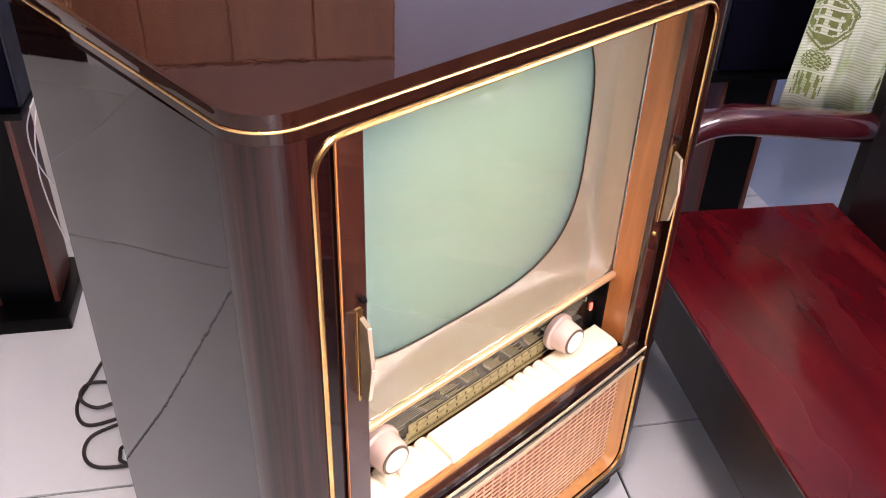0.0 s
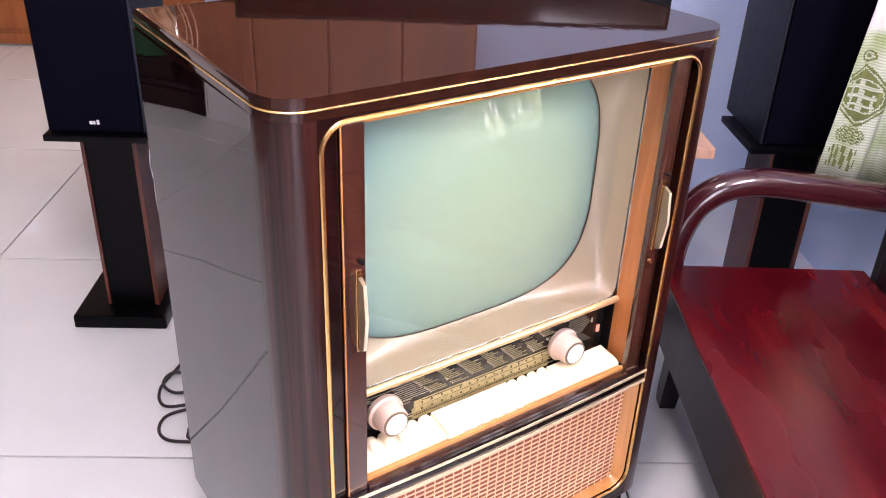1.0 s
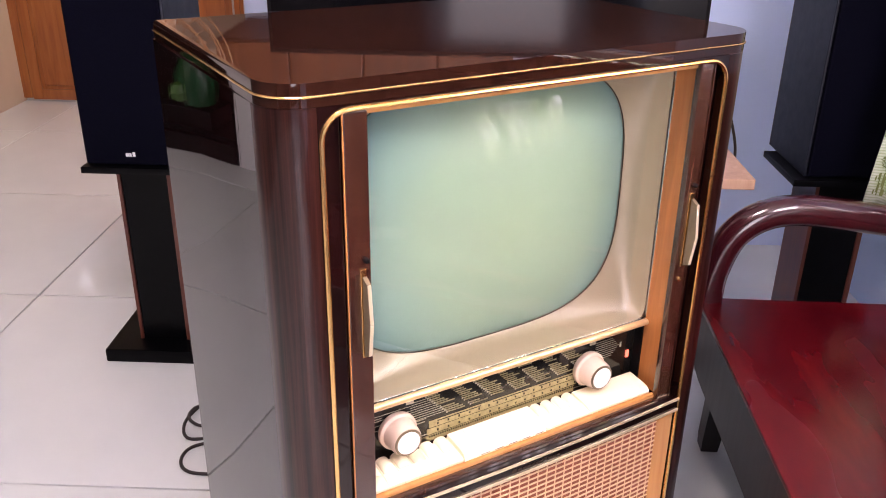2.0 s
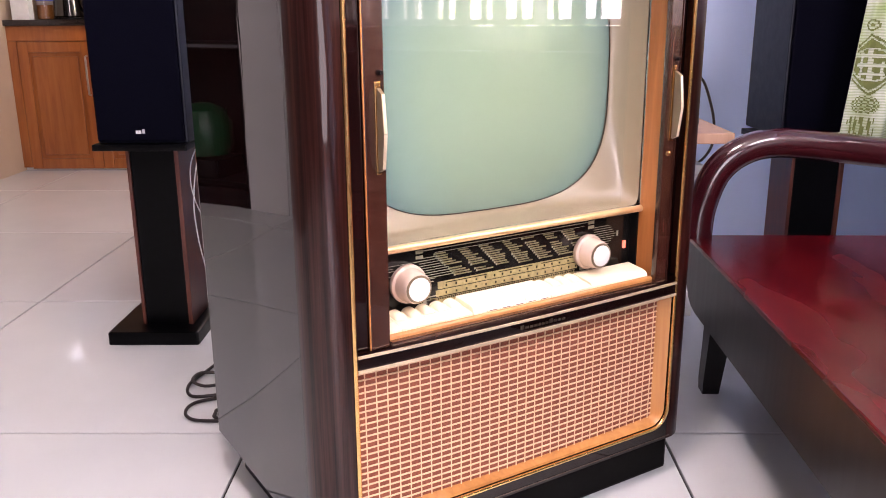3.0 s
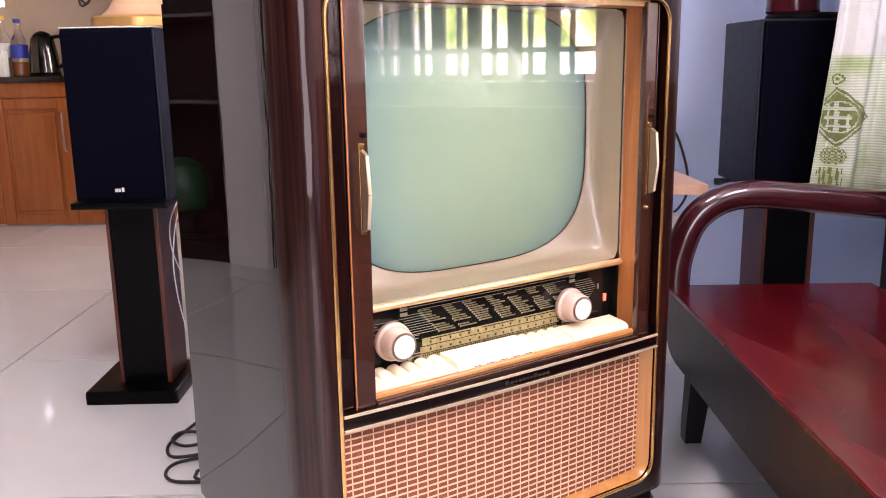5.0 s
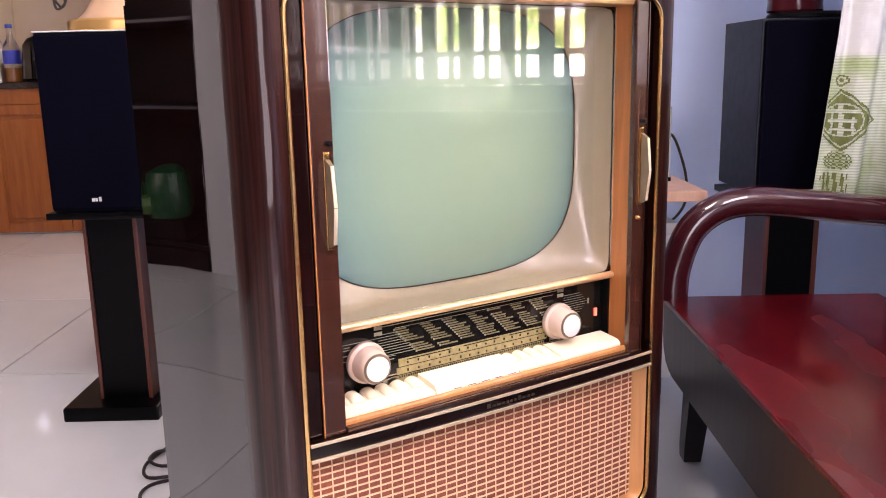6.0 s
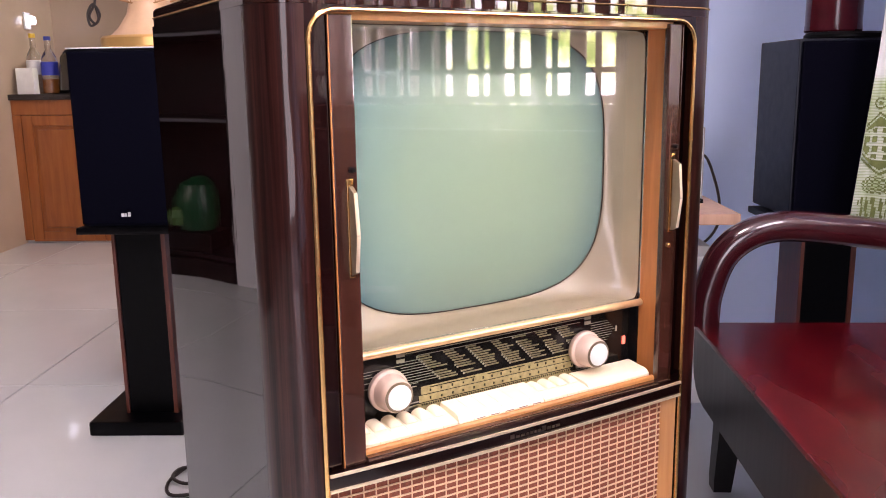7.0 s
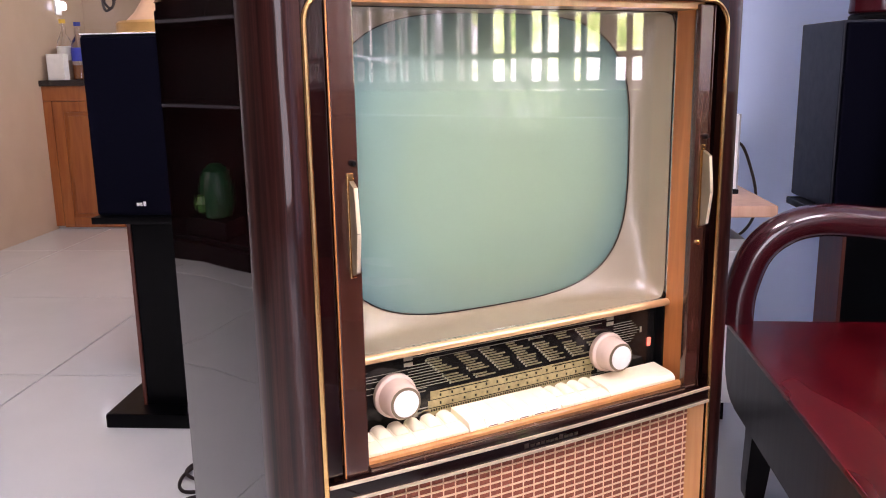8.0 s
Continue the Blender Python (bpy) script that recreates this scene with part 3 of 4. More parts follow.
tambour(0.030, 0.063, 0.051, -1)
tambour(0.626, 0.653, 0.641, 1)
part("lock", lathe(bmesh.new(), [(0.004, 0), (0.004, 0.003), (0.002, 0.004)], 12, (0.639, 0.004, 0.667), "Y"), GOLD, tv, "small brass keyhole")

# mask, picture tube and safety glass
RAILGOLD = plain_mat("satin_gilt_rail", (0.80, 0.52, 0.27), 0.30, 0.55, 0.08, 50, 0.05)
DY_LEDGE = 0.094
MZ0 = 0.556
CX, CZ, HW, HH = 0.3385, 0.800, 0.267, 0.221


def tube_outline(n=64, grow=0.0, p=3.4):
    out = []
    for i in range(n):
        a = 2 * math.pi * i / n
        c, s = math.cos(a), math.sin(a)
        out.append((CX + (HW + grow) * math.copysign(abs(c) ** (2 / p), c), CZ + (HH + grow) * math.copysign(abs(s) ** (2 / p), s)))
    return out


bm = bmesh.new()
NM, NR = 176, 15
ox, oz = (RX0 + RX1) / 2, (MZ0 + RZ1 - 0.005) / 2
oa, oh = (RX1 - RX0) / 2 - 0.001, (RZ1 - MZ0 - 0.009) / 2
rings = []
for k in range(NR):
    t = k / (NR - 1)
    y = RY + 0.004 + 0.062 * (1 - (1 - t) ** 2.0)
    e = 3.4 + 30 * (1 - t) ** 4                  # square at the frame, soon rounded like the tube
    ha, hb, cx, cz = oa + (HW - oa) * t, oh + (HH - oh) * t, ox + (CX - ox) * t, oz + (CZ - oz) * t
    ring = []
    for i in range(NM):
        c, q = math.cos(2 * math.pi * i / NM), math.sin(2 * math.pi * i / NM)
        f = (abs(c) ** e + abs(q) ** e) ** (-1 / e)
        ring.append(bm.verts.new((cx + ha * c * f, y, cz + hb * q * f)))
    rings.append(ring)
for a, b in zip(rings, rings[1:]):
    bridge(bm, a, b)
part("screen_mask", bm, MASK, tv, "beige-grey moulded screen mask")
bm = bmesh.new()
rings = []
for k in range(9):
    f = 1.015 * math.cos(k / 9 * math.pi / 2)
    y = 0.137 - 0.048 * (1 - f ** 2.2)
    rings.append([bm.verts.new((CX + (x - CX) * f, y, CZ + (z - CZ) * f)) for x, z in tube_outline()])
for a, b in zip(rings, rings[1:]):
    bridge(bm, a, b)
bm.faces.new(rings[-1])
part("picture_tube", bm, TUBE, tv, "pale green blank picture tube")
part("tube_rim", tube(bmesh.new(), [(x, 0.1345, z) for x, z in tube_outline(64, 0.001)], 0.0009, 6, True), BLACK, tv)
pane = part("safety_glass", boxbm(RX0 + 0.0005, RX1 - 0.0005, RY - 0.003, RY + 0.001, MZ0 + 0.006, RZ1 - 0.0065), GLASS, tv, "clear safety glass", False)
pane.visible_shadow = False
part("mask_trim", tube(bmesh.new(), [(x, RY - 0.005, MZ0 - 0.0015) for x in (RX0 + 0.001, RX0 + 0.2, RX1 - 0.1, RX1 + 0.003, RX1 + 0.007)], [0.0062, 0.0062, 0.0062, 0.0062, 0.003], 14), RAILGOLD, tv, "satin gilt rail under the screen")
part("mask_ledge", boxbm(RX0 + 0.001, RX1 - 0.001, RY - 0.002, DY_LEDGE, MZ0 - 0.0092, MZ0 + 0.0015, 0.001), BLACK, tv)

# dial: black glass with printed scales
DY = 0.088
part("dial_panel", boxbm(RX0, RX1, DY, DY + 0.008, 0.432, MZ0 - 0.0095), DIAL, tv, "black glass tuning dial", False)
part("dial_side", boxbm(RX0, RX0 + 0.004, RY, DY - 0.0005, 0.432, MZ0 - 0.0095), BLACK, tv)
part("dial_side", boxbm(RX1 - 0.004, RX1, RY, DY - 0.0005, 0.432, MZ0 - 0.0095), BLACK, tv)


def prints(name, boxes, material, label=""):
    bm = bmesh.new()
    for x0, x1, z0, z1 in boxes:
        box(bm, x0, x1, DY - 0.0012, DY - 0.0003, z0, z1)
    part(name, bm, material, tv, label, False)


rnd = random.Random(5)
band = [(0.200, 0.505, 0.4655, 0.4785), (0.196, 0.505, 0.4530, 0.4640), (0.185, 0.50, 0.4400, 0.4512)]
prints("scale_band", band, DIALGOLD, "gold printed frequency scale")
marks = []
for row, z in enumerate((0.4690, 0.4560)):
    x = 0.215
    while x < (0.49 if row == 0 else 0.53):
        marks.append((x, x + 0.0026, z, z + 0.0030 + 0.0015 * rnd.random()))
        x += 0.017 + 0.004 * rnd.random()
marks += [(0.215, 0.30, 0.4752, 0.4765), (0.325, 0.40, 0.4752, 0.4765), (0.42, 0.50, 0.4752, 0.4765)]
for x0, x1, z0, z1 in marks:
    part("scale_mark", box(bmesh.new(), x0, x1, DY - 0.0020, DY - 0.0014, z0, z1), DIAL, tv, "", False)
accents = []
names = []                                       # slanting columns of small station names, shown as bars
for c in range(7):
    for r in range(11):
        x = 0.196 + c * 0.0455 + r * 0.0040
        z = 0.5270 - r * 0.0042
        if (c * 7 + r * 3) % 13 == 5:
            continue
        w = 0.020 + 0.012 * rnd.random() - (0.006 if r < 3 else 0.0)
        names.append((x, min(0.550, x + w), z, z + 0.0025))
        if c % 2 == 0 or r > 5:
            accents.append((x - 0.0035, x - 0.0008, z - 0.0006, z + 0.0030))
for w in sorted({round((x1 - x0) / 0.004) for x0, x1, _, _ in names}):
    tick = mesh_of("station_name", box(bmesh.new(), 0, w * 0.004, DY - 0.0012, DY - 0.0003, 0, 0.0022), DIALOLIVE, False)
    for x0, x1, z0, _ in names:
        if round((x1 - x0) / 0.004) == w:
            nm = new("station_name", tick)
            nm.parent = tv
            nm.location = (x0, 0, z0)
dash = mesh_of("station_accent", box(bmesh.new(), 0, 0.0027, DY - 0.0012, DY - 0.0003, 0, 0.0032), DIALPALE, False)
for x0, _, z0, _ in accents:
    ac = new("station_accent", dash)
    ac.parent = tv
    ac.location = (x0, 0, z0)
lines = []
for r in range(9):
    z = 0.5240 - r * 0.0044
    lines.append((0.046 if r % 2 else 0.165, 0.20 + r * 0.0044, z, z + 0.0007))
    lines.append((0.545, 0.600 - 0.004 * abs(r - 4), z, z + 0.0007))
lines += [(0.165, 0.535, 0.5365, 0.5378), (0.195, 0.52, 0.5305, 0.5312), (0.165, 0.165 + 0.030, 0.4865, 0.4872), (0.045, 0.10, 0.526, 0.5266), (0.045, 0.115, 0.515, 0.5157), (0.045, 0.10, 0.503, 0.5037), (0.050, 0.09, 0.470, 0.4707)]
for q in lines:
    prints("dial_line", [q], DIALPALE)
small = [(0.158, 0.172, 0.5335, 0.5395), (0.158, 0.172, 0.5245, 0.530), (0.530, 0.544, 0.533, 0.539), (0.530, 0.544, 0.524, 0.530), (0.047, 0.060, 0.5195, 0.5245), (0.178, 0.196, 0.443, 0.4485), (0.512, 0.535, 0.4475, 0.4525), (0.172, 0.200, 0.4545, 0.456), (0.602, 0.606, 0.501, 0.511)]
for q in small:
    prints("dial_symbol", [q], DIALPALE)
for q in ((0.164, 0.1652, 0.4555, 0.482), (0.164, 0.192, 0.481, 0.4822), (0.171, 0.192, 0.4440, 0.4505), (0.512, 0.5135, 0.4555, 0.481), (0.5455, 0.547, 0.4465, 0.481), (0.512, 0.547, 0.4805, 0.482), (0.50, 0.547, 0.444, 0.4455)):
    prints("dial_box_line", [q], DIALPALE)
comb = bmesh.new()                               # fine hatched rule under the lower scale
for i in range(72):
    box(comb, 0.200 + i * 0.0042, 0.2022 + i * 0.0042, DY - 0.0018, DY - 0.0013, 0.4475, 0.4505)
part("scale_comb", comb, DIAL, tv, "fine hatched rule", False)["kind"] = "stuff"
bm = bmesh.new()
box(bm, 0.6185, 0.6255, DY - 0.003, DY - 0.0003, 0.474, 0.489, 0.001)
part("pilot_lamp", bm, RED, tv, "small red pilot lamp")


def knob(x, z):
    k = part("knob", lathe(bmesh.new(), [(0.0315, 0.0), (0.0330, 0.004), (0.0325, 0.010), (0.0285, 0.013), (0.0265, 0.030), (0.0255, 0.037), (0.0235, 0.040)], 36, (x, DY - 0.0035, z), "Y"), KNOB, tv, "cream plastic double tuning knob")
    part("knohring", lathe(bmesh.new(), [(0.0228, 0.0402), (0.0232, 0.042), (0.0205, 0.0425)], 36, (x, DY - 0.0035, z), "Y"), HANDLE, k)
    part("knohcap", lathe(bmesh.new(), [(0.0195, 0.0402), (0.0195, 0.0435), (0.012, 0.045), (0.002, 0.0452)], 32, (x, DY - 0.0035, z), "Y"), KNOBCAP, k)


knob(0.138, 0.489)
knob(0.524, 0.484)

# keyboard shelf with ivory keys
bm = bmesh.new()
pts = [(0.013, 0.4345), (0.0118, 0.4325), (0.0118, 0.4225), (DY - 0.0005, 0.4225), (DY - 0.0005, 0.4315), (0.021, 0.4315), (0.0175, 0.4355)]
a = [bm.verts.new((0.0645, y, z)) for y, z in pts]
b = [bm.verts.new((0.6255, y, z)) for y, z in pts]
bm.faces.new(list(reversed(a)))
bm.faces.new(b)
bridge(bm, a, b)
part("key_shelf", bm, HONEY_FLAT, tv, "honey-coloured wooden key shelf", False)


def key(x0, x1, zt, y0=0.022, hump=0.0):
    """A low key lever; its rear end may swell into a rounded top."""
    bm = bmesh.new()
    pts = [(y0, 0.4320), (y0, 0.4375), (y0 + 0.005, zt - 0.002), (y0 + 0.014, zt), (DY - 0.014, zt + 0.004), (DY - 0.008, 0.4320)]
    a = [bm.verts.new((x0, y, z)) for y, z in pts]
    b = [bm.verts.new((x1, y, z)) for y, z in pts]
    bm.faces.new(list(reversed(a)))
    bm.faces.new(b)
    bridge(bm, a, b)
    bmesh.ops.bevel(bm, geom=bm.edges[:], offset=0.0005, segments=1, affect="EDGES")
    k = part("key", bm, IVORY, tv)
    if hump:
        bm = bmesh.new()
        mid, half = (x0 + x1) / 2, (x1 - x0) / 2 - 0.0022
        rows = []
        for f, y in ((0.15, DY - 0.042), (0.72, DY - 0.036), (1.0, DY - 0.028), (1.0, DY - 0.014), (0.8, DY - 0.010)):
            rows.append([bm.verts.new((mid - half * math.cos(radians(18 * i)), y, zt + 0.002 + hump * f * math.sin(radians(18 * i)))) for i in range(11)])
        for p, q in zip(rows, rows[1:]):
            bridge(bm, p, q)
        bm.faces.new(rows[0])
        bm.faces.new(list(reversed(rows[-1])))
        part("key_top", bm, IVORY, k)


x = 0.068
for i in range(6):
    key(x, x + 0.0262, 0.4405, hump=0.0095)
    x += 0.0265
for i in range(6):
    key(x, x + 0.0267, 0.4490, 0.0185)
    x += 0.0270
x += 0.004
for i in range(4):
    key(x, x + 0.0230, 0.4405, hump=0.0085)
    x += 0.0233
key(x, 0.6235, 0.4450)
bm = bmesh.new()
for i in range(5):
    x = 0.258 + i * 0.0270
    box(bm, x, x + 0.016, 0.0180, 0.0184, 0.4362, 0.4376)
part("key_lettering", bm, plain_mat("key_print", (0.25, 0.12, 0.10), 0.6), tv, "", False)

# dark band with two gilt lines, and the fabric grille in its honey-coloured border
BOW = 0.008


def bow(x, y=0.0, k=BOW):
    return y - k * (1 - ((x - 0.3385) / 0.336) ** 2)


def bowed_bar(x0, x1, y0, y1, z0, z1, n=20, k=BOW, bevel=0.0):
    """A long bar that bows outward like the front."""
    bm = bmesh.new()
    rings = []
    for i in range(n + 1):
        x = x0 + (x1 - x0) * i / n
        rings.append([bm.verts.new((x, bow(x, y, k), z)) for y, z in ((y0, z0), (y1, z0), (y1, z1), (y0, z1))])
    for a, b in zip(rings, rings[1:]):
        bridge(bm, a, b)
    bm.faces.new(rings[0])
    bm.faces.new(list(reversed(rings[-1])))
    return bm


part("band", bowed_bar(0.003, 0.674, -0.003, 0.030, 0.3935, 0.4205), LACQUER, tv, "dark lacquered cross band")
part("gilt_line", bowed_bar(0.003, 0.674, -0.0065, -0.0032, 0.4165, 0.4205), PALEGOLD, tv, "pale gilt line")
part("gilt_line", bowed_bar(0.003, 0.674, -0.0065, -0.0032, 0.3935, 0.3972), PALEGOLD, tv, "pale gilt line")
bm = bmesh.new()
x = 0.300
for i in range(11):
    w = 0.005 + 0.003 * rnd.random()
    box(bm, x, x + w, bow(x, -0.0040), bow(x, -0.0034), 0.4035, 0.4075 + (0.003 if i in (0, 7) else 0))
    x += w + 0.0022
part("nameplate", bm, NAMEDULL, tv, "small dull raised nameplate lettering", False)
part("sill", boxbm(0.064, 0.6255, 0.000, 0.0115, 0.4207, 0.4285, 0.001), DOORWOOD, tv)

GY = 0.026                                       # depth of the fabric
bx0, bx1, bz0, bz1 = 0.016, 0.656, 0.134, 0.392
part("grille_cloth", bowed_bar(bx0 - 0.004, bx1 + 0.004, GY, GY + 0.006, bz0 - 0.004, bz1), CLOTH, tv, "red-brown woven speaker cloth")
nz = 24
for i in range(nz):
    z = bz0 + (i + 0.6) * (bz1 - bz0) / nz
    part("strand", bowed_bar(bx0, bx1, GY - 0.0022, GY - 0.0002, z, z + 0.0023, 16), STRAND, tv)
nx = 33
vm = mesh_of("strand", boxbm(-0.0009, 0.0009, -0.0034, -0.0024, bz0, bz1), STRAND)
for i in range(nx):
    x = bx0 + (i + 0.5) * (bx1 - bx0) / nx
    s = new("strand", vm)
    s.parent = tv
    s.location = (x, bow(x, GY), 0)


def swept_border():
    """A sloping wooden fillet from the bead in to the cloth, round both lower corners."""
    n = 8
    outer_line = rounded_rect(0.0036, 0.6734, GZ0 + 0.003, 0.5, GR - 0.0035, n)
    inner_line = rounded_rect(bx0, bx1, bz0, 0.5, 0.006, n)
    k = n + 1

    def run(pts):
        left = pts[3 * k:4 * k]
        right = pts[:k]
        bottom = [(left[-1][0] + (right[0][0] - left[-1][0]) * i / 16, left[-1][1]) for i in range(1, 16)]
        return [(left[0][0], 0.393)] + left + bottom + right + [(right[-1][0], 0.393)]

    bm = bmesh.new()
    rings = []
    for p, q in zip(run(outer_line), run(inner_line)):
        m = ((p[0] * 0.55 + q[0] * 0.45), (p[1] * 0.55 + q[1] * 0.45))
        rings.append([bm.verts.new((p[0], 0.004, p[1])), bm.verts.new((m[0], bow(m[0], 0.012), m[1])),
                      bm.verts.new((q[0], bow(q[0], GY) - 0.0005, q[1])), bm.verts.new((p[0], GY + 0.012, p[1]))])
    for a, b in zip(rings, rings[1:]):
        for i in range(4):
            bm.faces.new((a[i], a[(i + 1) % 4], b[(i + 1) % 4], b[i]))
    bm.faces.new(rings[0])
    bm.faces.new(list(reversed(rings[-1])))
    return bm


part("border", swept_border(), HONEY_FLAT, tv, "honey-coloured wooden border with rounded corners")

# ---- bench ----
bench = thing("wooden_bench", (0.717, 0.828, 0), "long red rosewood bench with polished seat and bent arm", "bench", turn=-1.2)
part("seat", boxbm(0.0, 0.503, -2.4, 0.0, 0.379, 0.39, 0.002), ROSEWOOD, bench, "polished red seat board")
bm = bmesh.new()
pts = [(0.0, 0.3785), (0.0, 0.305), (-0.010, 0.270), (-0.032, 0.244), (-0.06, 0.231), (-0.10, 0.225), (-2.3, 0.225), (-2.4, 0.30), (-2.4, 0.3785)]
a = [bm.verts.new((0.002, y, z)) for y, z in pts]
b = [bm.verts.new((0.035, y, z)) for y, z in pts]
bm.faces.new(a)
bm.faces.new(list(reversed(b)))
bridge(bm, a, b)
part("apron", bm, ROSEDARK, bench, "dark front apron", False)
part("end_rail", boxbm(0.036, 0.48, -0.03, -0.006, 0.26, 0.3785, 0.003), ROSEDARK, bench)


def bench_leg(x, y):
    bm = bmesh.new()
    rows = [(0.0, 0.0, 0.020), (0.03, 0.001, 0.022), (0.12, 0.008, 0.025), (0.24, 0.018, 0.031), (0.3785, 0.020, 0.034)]
    rings = [[bm.verts.new((x + off + sx * r, y + sy * r, z)) for sx, sy in ((-1, -1), (1, -1), (1, 1), (-1, 1))] for z, off, r in rows]
    for p, q in zip(rings, rings[1:]):
        bridge(bm, p, q)
    bm.faces.new(list(reversed(rings[0])))
    bm.faces.new(rings[-1])
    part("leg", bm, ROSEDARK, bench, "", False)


for x, y in ((0.066, -0.046), (0.435, -0.05), (0.066, -2.3), (0.435, -2.3)):
    bench_leg(x, y)
arm = smooth_path([(0.022, 0.004, 0.385), (0.028, 0.004, 0.46), (0.058, 0.004, 0.545), (0.115, 0.004, 0.595), (0.19, 0.004, 0.613), (0.30, 0.004, 0.606), (0.42, 0.004, 0.592), (0.54, 0.004, 0.580)], 8)
part("armrest", tube(bmesh.new(), arm, 0.037, 16, False, 0.94), ROSEARM, bench, "thick bent polished armrest")
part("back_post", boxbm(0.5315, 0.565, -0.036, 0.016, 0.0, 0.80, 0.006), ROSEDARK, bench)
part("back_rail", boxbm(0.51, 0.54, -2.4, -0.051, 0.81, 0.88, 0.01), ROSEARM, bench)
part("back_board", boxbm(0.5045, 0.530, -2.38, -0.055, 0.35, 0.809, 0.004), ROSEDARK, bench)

# ---- loudspeaker on its stand ----
stand = thing("speaker_stand", (-0.72, 1.22, 0), "black speaker stand with cherry-red column edges on the floor", "stand", "speaker stands")
part("base_plate", boxbm(-0.124, 0.136, -0.135, 0.135, 0.0, 0.040, 0.006), STANDBLACK, stand)
part("top_plate", boxbm(-0.120, 0.140, -0.105, 0.150, 0.556, 0.574, 0.003), STANDBLACK, stand)
part("column", boxbm(-0.034, 0.090, -0.064, 0.09, 0.040, 0.5555, 0.002), STANDBLACK, stand)
part("column_edge", boxbm(-0.044, -0.0345, -0.068, 0.09, 0.040, 0.5555, 0.002), STANDRED, stand, "cherry-red edge strip")
part("column_edge", boxbm(0.0905, 0.103, -0.068, 0.09, 0.040, 0.5555, 0.002), STANDRED, stand, "cherry-red edge strip")
spk = thing("loudspeaker", (-0.706, 1.26, 0.5745), "black bookshelf loudspeaker with cloth grille, a fan on it", "loudspeaker", "loudspeakers")
part("cabinet", boxbm(-0.124, 0.124, -0.118, 0.17, 0.0, 0.462, 0.004), SPKVINYL, spk)
part("grille", boxbm(-0.120, 0.120, -0.134, -0.1185, 0.006, 0.456, 0.006), SPKCLOTH, spk)
# its twin by the wall shows no badge
twin_stand = copy_thing(stand, Matrix.Translation(uv(1.136, 1.252, 0.0)) @ ROOM)
tagged(twin_stand, "black speaker stand with cherry-red column edges by the wall", "stand", "speaker stands")
twin_spk = copy_thing(spk, Matrix.Translation(uv(1.172, 1.292, 0.5745)) @ ROOM)
tagged(twin_spk, "black bookshelf loudspeaker on its stand behind the bench", "loudspeaker", "loudspeakers")
bm = bmesh.new()
for k, w in enumerate((0.008, 0.006, 0.007)):
    box(bm, -0.012 + k * 0.009, -0.012 + k * 0.009 + w, -0.1355, -0.1342, 0.028, 0.037 if k != 2 else 0.040)
part("badge", bm, WHITEPLASTIC, spk, "small pale badge")
part("terminal", boxbm(0.1245, 0.131, 0.09, 0.13, 0.02, 0.06, 0.002), PINE, spk)

# ---- kitchen ----
kit = thing("kitchen_base_cabinet", (-2.484, 3.93, 0), "honey-brown wooden kitchen base cabinet with panelled doors", "cabinet")
part("body", boxbm(0.0, 1.815, 0.022, 0.60, 0.06, 0.858), KITWOOD, kit)
part("toe_board", boxbm(0.0, 1.815, 0.03, 0.05, 0.0, 0.06), WHITEPLASTIC, kit)
part("fascia", boxbm(0.0, 1.815, 0.0, 0.0215, 0.772, 0.858, 0.002), KITWOOD, kit)
part("stile", boxbm(0.0, 0.052, 0.0, 0.0215, 0.02, 0.7715, 0.002), KITWOOD, kit)


def kit_door(x0, x1, hx):
    z0, z1, w = 0.012, 0.768, 0.062
    d = part("door", boxbm(x0, x1, 0.012, 0.0215, z0, z1, 0.001), KITWOOD, kit)
    for a in ((x0, x0 + w, z0, z1), (x1 - w, x1, z0, z1), (x0 + w + 0.0003, x1 - w - 0.0003, z0, z0 + w), (x0 + w + 0.0003, x1 - w - 0.0003, z1 - w, z1)):
        part("rail", boxbm(a[0], a[1], 0.0, 0.0118, a[2], a[3], 0.004), KITWOOD, d)
    part("raised_panel", boxbm(x0 + w + 0.022, x1 - w - 0.022, 0.002, 0.0118, z0 + w + 0.022, z1 - w - 0.022, 0.007), KITWOOD, d)
    h = bmesh.new()
    tube(h, [(hx, -0.0005, 0.455), (hx, -0.022, 0.46), (hx, -0.026, 0.57), (hx, -0.022, 0.68), (hx, -0.0005, 0.685)], 0.006, 8)
    part("handle", h, STEEL, d, "slim steel handle")


kit_door(0.055, 0.493, 0.462)
kit_door(0.496, 0.934, 0.527)
kit_door(0.937, 1.34, 1.31)
kit_door(1.343, 1.80, 1.375)
ct = solid("kitchen_worktop", boxbm(-2.484, -0.65, 3.905, 4.549, 0.8585, 0.893, 0.004), GRANITE, "dark polished granite worktop on the base cabinets", "worktop")

# ---- behind the set ----
tb = thing("media_bench", (0.0, 1.05, 0), "pale wood topped white media bench against the wall", "media bench")
part("top", boxbm(-0.45, 0.884, 0.0, 0.45, 0.578, 0.606, 0.003), PINE, tb, "pale oak top board")
part("body", boxbm(-0.40, 0.84, 0.12, 0.43, 0.055, 0.47, 0.004), WHITEPLASTIC, tb)
part("plinth", boxbm(-0.38, 0.82, 0.14, 0.41, 0.0, 0.0545), BLACK, tb)
part("support", boxbm(-0.40, -0.37, 0.12, 0.43, 0.4705, 0.5775), WHITEPLASTIC, tb)
part("support", boxbm(0.80, 0.83, 0.30, 0.43, 0.4705, 0.5775), WHITEPLASTIC, tb)
ft = thing("flat_television", (0.195, 1.27, 0.6065), "large black flat television standing on the media bench", "television")
